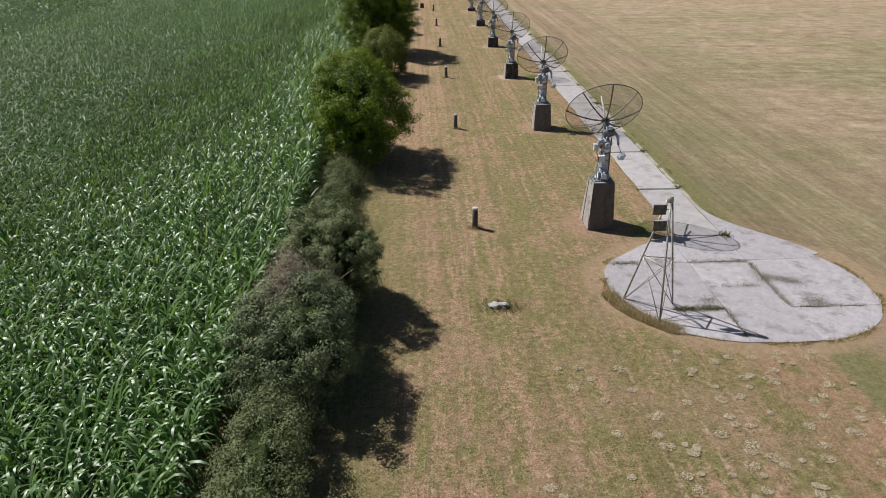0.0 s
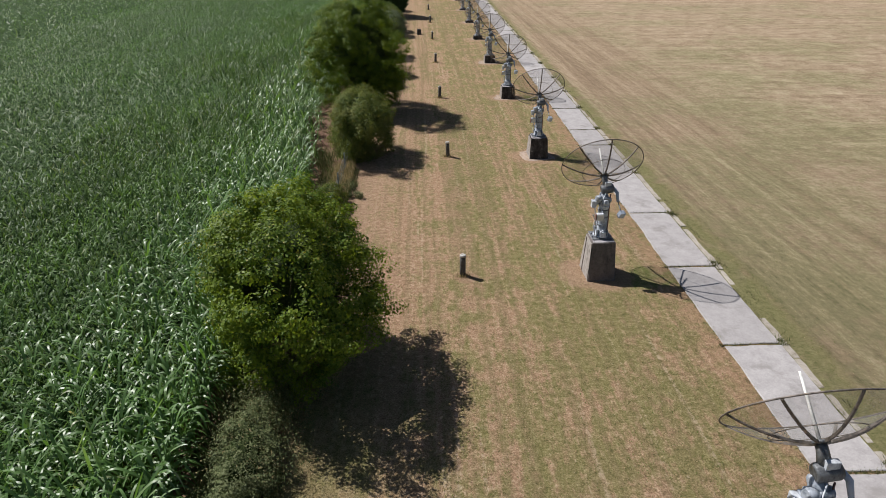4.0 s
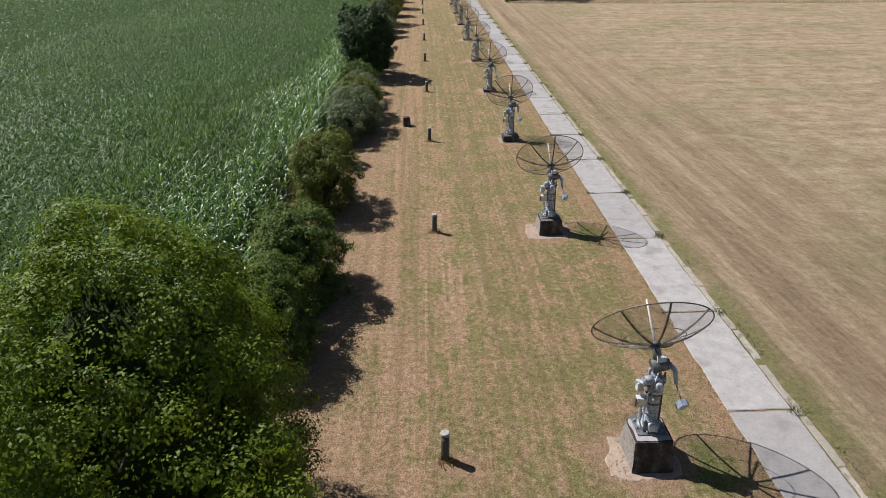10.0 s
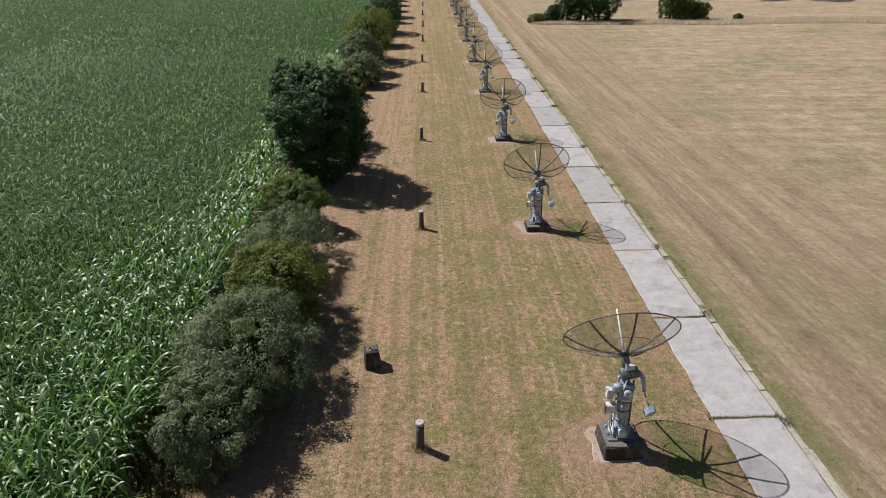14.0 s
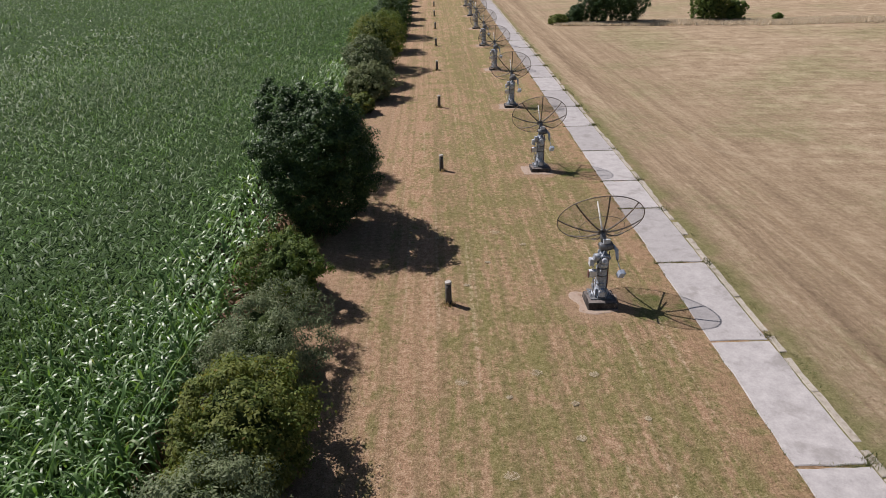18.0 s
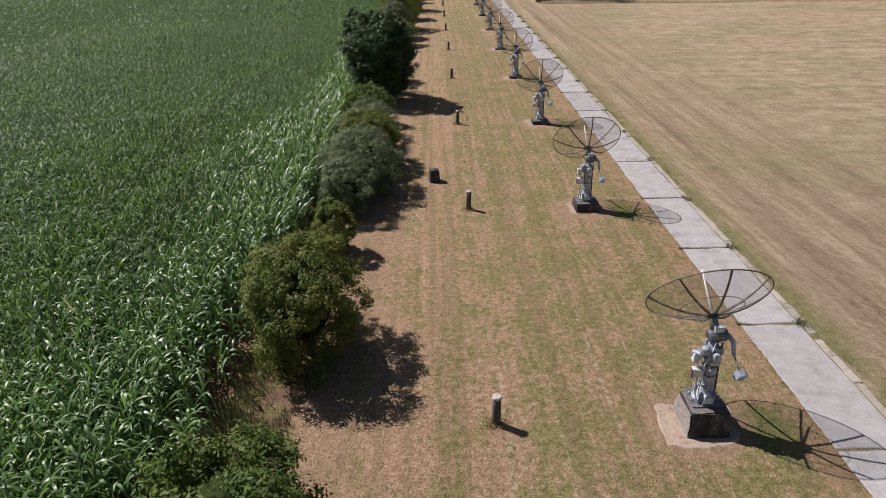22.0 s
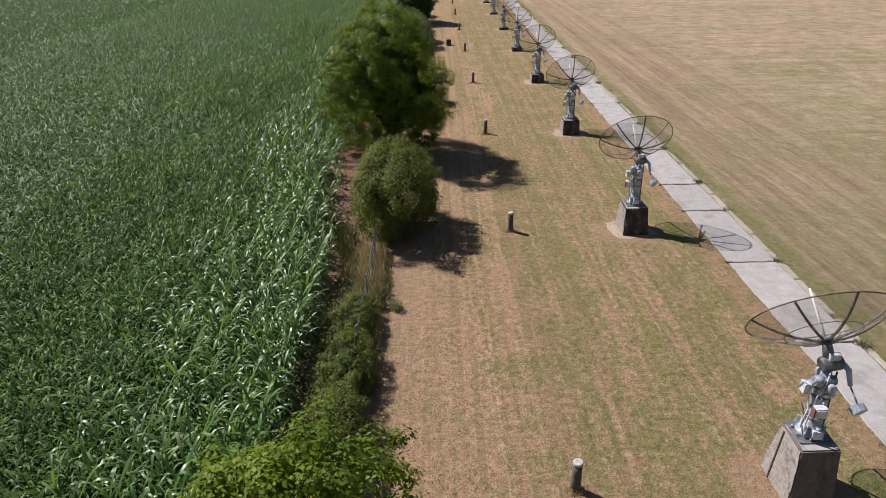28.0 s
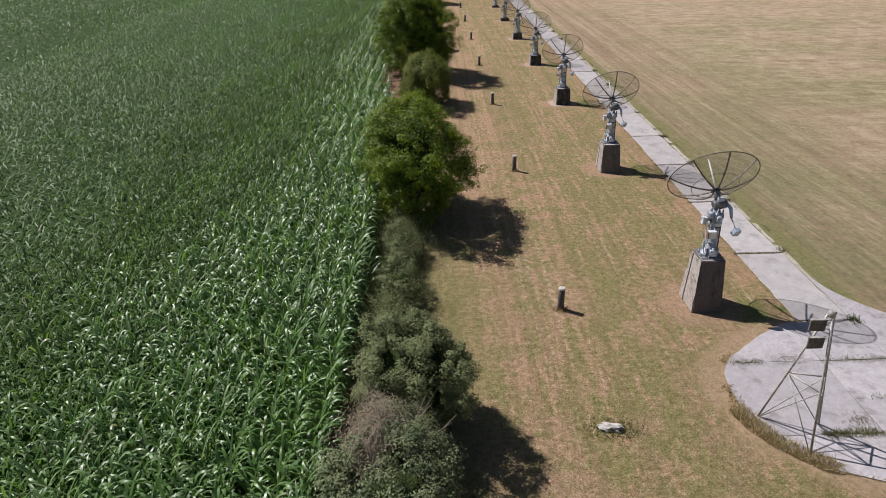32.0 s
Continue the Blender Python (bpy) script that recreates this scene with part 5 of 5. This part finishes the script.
    while y < 275:
        m, label, h = kinds[k % 5]
        h *= rnd.uniform(0.85, 1.15)
        tree("tree" if h > 4.8 else "bush", -2.6 + rnd.uniform(-0.3, 0.4), y, (h * 0.36, h * 0.42), h, 0.0, m, label + " further along the row", "tree" if h > 4.8 else "bush", 4500, 0.26, 30 + k, 2, 0.1, 4, waist=0.6)
        y += h * rnd.uniform(1.5, 2.6)
        k += 1
    # dead twigs over one bush
    root = tagged(empty("dead_branches", -2.75, 17.3, 0), "bare grey dead branches in the bush", "branches")
    for _ in range(34):
        a, e = rnd.uniform(0, 6.28), rnd.uniform(0.5, 1.2)
        d = Vector((math.cos(a) * math.cos(e), math.sin(a) * math.cos(e), math.sin(e)))
        s = Vector((rnd.uniform(-0.3, 0.5), rnd.uniform(-0.5, 0.5), 0.0 + rnd.uniform(0.3, 1.8)))
        ln = rnd.uniform(1.6, 2.8)
        m = s + d * ln * 0.55 + Vector((rnd.uniform(-0.15, 0.15), rnd.uniform(-0.15, 0.15), 0.1))
        bm = tube(bmesh.new(), [s, m, s + d * ln], [0.025, 0.016, 0.005], 5)
        for _ in range(4):
            q = m.lerp(s + d * ln, rnd.random())
            tube(bm, [q, q + Vector((rnd.uniform(-0.4, 0.4), rnd.uniform(-0.4, 0.4), rnd.uniform(0.0, 0.35)))], [0.009, 0.003], 4)
        part("branch", bm, DEAD, root)
    np.random.seed(77)
    n = 13000
    p = np.random.normal(0, 1, (n, 3)) * (0.5, 0.75, 0.55)
    p[:, 2] = np.clip(3.0 + p[:, 2] - 0.6 * np.hypot(p[:, 0], p[:, 1]), 0.3, 4.3)
    part("twig_tangle", quads("twig_tangle", leaves(p, p * (1, 1, 0.3) - (0, 0, 0.5), 0.3, 0.035, 0.6, 1.6), n, DEAD), DEAD, root, "grey-brown tangle of dry twigs")


build_hedge()


def blades(x, y, height, width, lean, z=0.0):
    """Single upright triangular blades."""
    n = len(x)
    a = np.random.uniform(0, 6.28, n)
    c, d = np.cos(a) * width * 0.5, np.sin(a) * width * 0.5
    b = np.random.uniform(0, 6.28, n)
    r = lean * height * np.random.uniform(0.2, 1.0, n)
    v0, v1 = np.stack([x - c, y - d, z + 0 * x], 1), np.stack([x + c, y + d, z + 0 * x], 1)
    v2 = np.stack([x + r * np.cos(b), y + r * np.sin(b), z + height], 1)
    return np.stack([v0, v1, v2], 1)


def flecks(x, y, size, tilt=0.5, z=0.025):
    p = np.stack([x, y, z + 0.02 * np.random.rand(len(x))], 1)
    return leaves(p, np.tile((0.0, 0.0, 1.6), (len(x), 1)), size, 0.4, tilt)


def stuff(name, tri, material, label, category, n=3):
    me = quads(name, tri, len(tri), material, n)
    return tagged(new(name, me), label, category, kind="stuff")


def build_weeds():
    np.random.seed(21)
    n = 130000
    y = 3 + 265 * np.random.rand(n) ** 1.5
    u = np.random.rand(n)
    x = -2.2 - 0.3 * smooth2(y, y * 0, 0.9, 3) - 0.2 * smooth2(y, y * 0, 3.1, 4) + np.abs(np.random.normal(0, 0.12, n)) - u * 2.3
    keep = (smooth2(x * 2, y, 0.9, 12) + 0.8 + 0.6 * (y < 58)) > np.random.rand(n) * 1.5
    x, y = x[keep], y[keep]
    top = 0.42 + 0.3 * (smooth2(x, y, 0.8, 5) > 0) + 0.25 * (((y > 23) & (y < 35)) | ((y > 42) & (y < 53))) * (x > -3.8)
    h = top * np.random.uniform(0.35, 1.15, len(x))
    stuff("tall_weeds", blades(x, y, h, np.random.uniform(0.02, 0.05, len(x)), 0.5), WEED, "tall green and straw-coloured weeds along the fence", "weeds")
    # scrub in uneven mounds, with holes and stray sprays
    cy = np.r_[np.random.uniform(21.5, 36.5, 150), np.random.uniform(40.5, 56.0, 170)]
    cx = np.random.normal(-2.95, 0.5, len(cy)) + 0.3 * smooth2(cy, cy * 0, 0.9, 15)
    tall = np.random.uniform(0.7, 1.65, len(cy)) * (1.05 + 0.35 * smooth2(cx, cy, 0.8, 16)) * np.where(cy > 49, np.clip((58 - cy) / 9, 0.3, 1), 1.0)
    each = 380
    n = each * len(cy)
    h, wide = np.repeat(tall, each), np.repeat(tall * np.random.uniform(0.4, 0.62, len(cy)), each)
    d = np.random.normal(0, 1, (n, 3))
    d /= np.linalg.norm(d, axis=1, keepdims=True)
    far = np.random.uniform(0.45, 1.0, n) ** 0.6 * (1 + 0.2 * np.abs(np.random.normal(0, 1, n)))
    p = np.stack([np.repeat(cx, each) + d[:, 0] * wide * far, np.repeat(cy, each) + d[:, 1] * wide * far * 1.15, h * (0.5 + 0.5 * d[:, 2] * far)], 1)
    p[:, 2] = np.maximum(p[:, 2], 0.05)
    q = leaves(p, d + (0.0, 0.0, 0.2), 0.07, 0.45, 0.6, 0.5)
    stuff("bramble_thicket", q, BRAMBLE, "low brambly thicket between maize and lawn", "bushes", 4)


build_weeds()
np.random.seed(22)
stuff("tall_dry_grass", blades(np.random.uniform(-3.3, -2.15, 3600), np.random.uniform(53.0, 58.5, 3600), np.random.uniform(0.25, 0.75, 3600), 0.03, 0.5), TALLDRY, "tall straw-coloured grass against the fence", "grass")


def build_lawn():
    np.random.seed(31)
    n = 90000
    y = 7 + 150 * np.random.rand(n) ** 1.15
    x = np.random.uniform(-1.9, 13.3, n)
    pad = ((x - 14.35) / 5.5) ** 2 + ((y - 21.6) / 4.3) ** 2 < 1
    x, y = x[~pad], y[~pad]
    clump = smooth2(x, y, 1.6, 41) + 0.6 * smooth2(x * 3, y * 3, 1.7, 42)
    ok = clump + np.random.normal(0, 0.8, len(x)) > -0.2
    x, y = x[ok], y[ok]
    stuff("lawn_grass", flecks(x, y, 0.065, 0.8), BLADE, "short dry mown lawn grass", "grass", 4)
    n = 36000
    y, x = 5 + 130 * np.random.rand(n), 16.6 + 30 * np.random.rand(n) ** 1.6
    pad = ((x - 14.35) / 5.6) ** 2 + ((y - 21.6) / 5.2) ** 2 < 1
    x, y = x[~pad], y[~pad]
    stuff("stubble", flecks(x, y, 0.06, 0.3), BLADE, "cut hay stubble", "grass", 4)
    # pale dry tussocks near the pad
    cx, cy = np.r_[np.random.normal(11.5, 3.6, 150), np.random.uniform(3.5, 10.5, 14)], np.r_[np.random.uniform(6.5, 17.2, 150), np.random.uniform(112, 136, 14)]
    each = 150
    x, y = np.repeat(cx, each), np.repeat(cy, each)
    s = np.repeat(np.random.uniform(0.06, 0.16, len(cx)), each)
    a, r = np.random.uniform(0, 6.28, len(x)), np.random.rand(len(x)) ** 0.6 * 1.5
    x, y = x + r * np.cos(a) * s, y + r * np.sin(a) * s * 0.8
    stuff("dry_tussocks", flecks(x, y, 0.055, 0.7, 0.015), STRAW, "pale tussocks of bleached grass", "grass", 4)


build_lawn()


def build_joint_weeds():
    np.random.seed(41)
    xs, ys = [], []
    for j in JOINTS:
        k = 420
        f = np.random.rand(k) ** 1.2
        xs.append(left_edge(j) - 0.15 + f * 2.4), ys.append(j + np.random.normal(0, 0.055, k))
    for x0, y0, x1, y1, k in ((11.0, 19.8, 12.9, 19.8, 1300), (13.0, 23.5, 15.5, 23.5, 450), (15.53, 23.3, 15.53, 19.9, 600), (15.7, 19.83, 18.6, 19.83, 250), (12.94, 19.7, 12.94, 17.9, 250), (9.6, 23.5, 10.8, 23.5, 250), (13.6, 21.42, 15.0, 21.42, 160), (15.9, 21.6, 16.6, 21.0, 160)):
        f = np.random.rand(k)
        xs.append(x0 + f * (x1 - x0) + np.random.normal(0, 0.08, k)), ys.append(y0 + f * (y1 - y0) + np.random.normal(0, 0.09, k))
    n = 16000
    y = 28 + 170 * np.random.rand(n)
    y = y[smooth2(y, y * 0, 1.1, 72) + 0.7 * smooth2(y, y * 0, 4.0, 73) > 0.1]
    n = len(y)
    xs.append(15.6 + 0.0036 * (y - 30) + np.where(np.random.rand(n) < 0.5, 0.03, 0.5) + np.random.normal(0, 0.06, n)), ys.append(y)
    n = 5200
    y = 28 + 170 * np.random.rand(n)
    xs.append(left_edge(y) - 0.05 + np.random.normal(0, 0.06, n)), ys.append(y)
    x, y = np.concatenate(xs), np.concatenate(ys)
    ok = smooth2(x, y, 1.3, 71) > -0.45
    x, y = x[ok], y[ok]
    tall = np.where(y < 24, np.random.uniform(0.04, 0.17, len(x)), np.random.uniform(0.03, 0.1, len(x)))
    # tufts where the joints meet the kerb
    tx, ty = [], []
    for j in JOINTS[:30]:
        k = np.random.randint(40, 190)
        tx.append(right_edge(j) + 0.1 + np.random.normal(0, 0.13, k)), ty.append(j + np.random.uniform(-0.3, 0.3) + np.random.normal(0, 0.17, k))
    tx, ty = np.concatenate(tx), np.concatenate(ty)
    stuff("kerb_tufts", blades(tx, ty, np.random.uniform(0.06, 0.24, len(tx)), 0.035, 0.9), WEED, "dark weed tufts between slabs and kerb", "weeds")
    stuff("joint_weeds", blades(x, y, tall, 0.024, 1.0), WEED, "weeds growing in the slab joints", "weeds")
    n = 5000
    a = np.random.uniform(0, 6.28, n)
    r = 1.0 + np.random.normal(0.0, 0.02, n)
    c, d = np.cos(a), np.sin(a)
    r *= (np.abs(c) ** 2.3 + np.abs(d) ** 2.3) ** (-1 / 2.3)
    x, y = 14.35 + np.where(c < 0, 5.45, 5.15) * r * c, 21.55 + 4.05 * r * d
    ok = (y < 24) & (smooth2(x, y, 1.6, 95) > -0.3)
    stuff("rim_grass", blades(x[ok], y[ok], np.random.uniform(0.04, 0.12, ok.sum()), 0.04, 1.2), TALLDRY, "dry grass creeping over the pad rim", "grass")
    # dark moss creeping from the joints over the pad
    n = 5200
    f = np.random.rand(n)
    k = np.random.randint(0, 5, n)
    ends = np.array(((11.2, 20.4, 12.9, 20.2), (15.45, 23.2, 15.5, 20.2), (15.7, 20.2, 17.2, 19.95), (11.4, 23.4, 12.6, 23.6), (15.6, 22.0, 16.9, 21.5)))[k]
    x = ends[:, 0] + f * (ends[:, 2] - ends[:, 0]) + np.random.normal(0, 0.24, n)
    y = ends[:, 1] + f * (ends[:, 3] - ends[:, 1]) + np.random.normal(0.12, 0.22, n)
    ok = smooth2(x, y, 2.4, 93) > np.random.normal(0.1, 0.4, n)
    stuff("moss", flecks(x[ok], y[ok], 0.05, 0.4, 0.04), MOSS, "dark moss along the cracks of the pad", "moss", 4)
    n = 3000
    a = np.random.uniform(3.25, 4.0, n)
    r = np.random.uniform(0.98, 1.1, n)
    x, y = 14.35 + 5.4 * r * np.cos(a), 21.55 + 4.0 * r * np.sin(a)
    stuff("tall_dry_grass", blades(x, y, np.random.uniform(0.06, 0.45, n) ** 1.3, 0.02, 0.9), TALLDRY, "tall dry grass round the stand's feet", "grass")
    n = 500
    x, y = 4.45 + np.random.normal(0, 0.5, n), 20.3 + np.random.normal(0, 0.25, n)
    stuff("tall_dry_grass", blades(x, y, np.random.uniform(0.06, 0.2, n), 0.025, 0.8), WEED, "uncut weedy grass round the broken stone", "grass")
    n = 2600
    k = np.random.randint(0, 15, n)
    x, y = 4.0 + np.random.normal(0, 0.17, n), 27.4 + 16.42 * k + np.random.normal(0, 0.16, n)
    stuff("post_grass", blades(x, y, np.random.uniform(0.06, 0.22, n), 0.03, 0.7), TALLDRY, "uncut dry grass round the marker posts", "grass")


build_joint_weeds()

# ---------------- far side of the hay field ----------------
def build_far():
    np.random.seed(51)
    n = 42000
    x = 23 + 130 * np.random.rand(n)
    y = 208.0 - 0.1 * (x - 23) + np.random.rand(n) * (2.5 + 3.5 * np.clip((x - 30) / 12, 0, 1)) + smooth2(x, x * 0, 0.15, 3)
    stuff("tall_dry_grass", blades(x, y, np.random.uniform(0.2, 0.55, n), np.random.uniform(0.08, 0.2, n), 1.0), BLEACHED, "strip of tall bleached grass across the field", "grass")
    for x, y, rx, h, m, label, s in ((26.8, 211.2, 1.2, 2.8, DARKLEAF, "dark evergreen bush in dry grass", 81), (30.1, 211.6, 2.1, 6.2, DARKLEAF, "tall dark evergreen bush in dry grass", 82), (35.0, 211.6, 2.5, 6.8, DARKLEAF, "tall dark rounded bush in dry grass", 83), (47.5, 211.2, 1.7, 5.2, GREEN, "green bush in bleached grass", 84), (50.0, 211.0, 1.4, 4.2, THORN, "olive bush in bleached grass", 85), (52.4, 210.6, 1.4, 3.2, GREEN, "low green bush in bleached grass", 86), (23.9, 210.4, 1.3, 1.5, THORN, "low shrub at the end of the grass strip", 87), (58.8, 209.4, 0.6, 1.1, GREEN, "tiny shrub in bleached grass", 88)):
        root = tree("bush", x, y, (rx, rx), h, 0.0, m, label, "bush", int(3200 * rx), 0.26, s, 3, 0.08, 4)
        root["group"] = "bushes across the hay field"
    for x, y in ((45.0, 253.0), (63.0, 249.5), (78.0, 246.2), (89.5, 243.5), (104.0, 240.0)):
        root = tree("tree", x, y, (3.4, 3.4), 9.0, 2.6, DARKLEAF, "roadside tree with thick grey trunk", "tree", 4200, 0.34, int(x), 1, 0.5, 5)
        root["group"] = "trees beside the far track"
    outline = [(18.0, 252.0), (140.0, 226.0), (140.0, 230.0), (18.0, 256.0)]
    me = slab_mesh("track", outline, 0.02, FOOTING, 0.06, 0.01)
    tagged(new("track", me), "pale gravel track beyond the field", "track", kind="structure")
    root = tagged(empty("white_gate", 97.5, 238.0, 0, -12), "white slatted gate beside the far track", "gate")
    for k in range(9):
        bm = bmesh.new()
        box(bm, k * 0.5, k * 0.5 + 0.2, -0.03, 0.03, 0.1, 1.7, 0.01)
        part("slat", bm, WHITE, root)
    for z in (0.4, 1.3):
        bm = bmesh.new()
        box(bm, -0.1, 4.3, 0.03, 0.09, z, z + 0.14, 0.01)
        part("rail", bm, WHITE, root)


build_far()
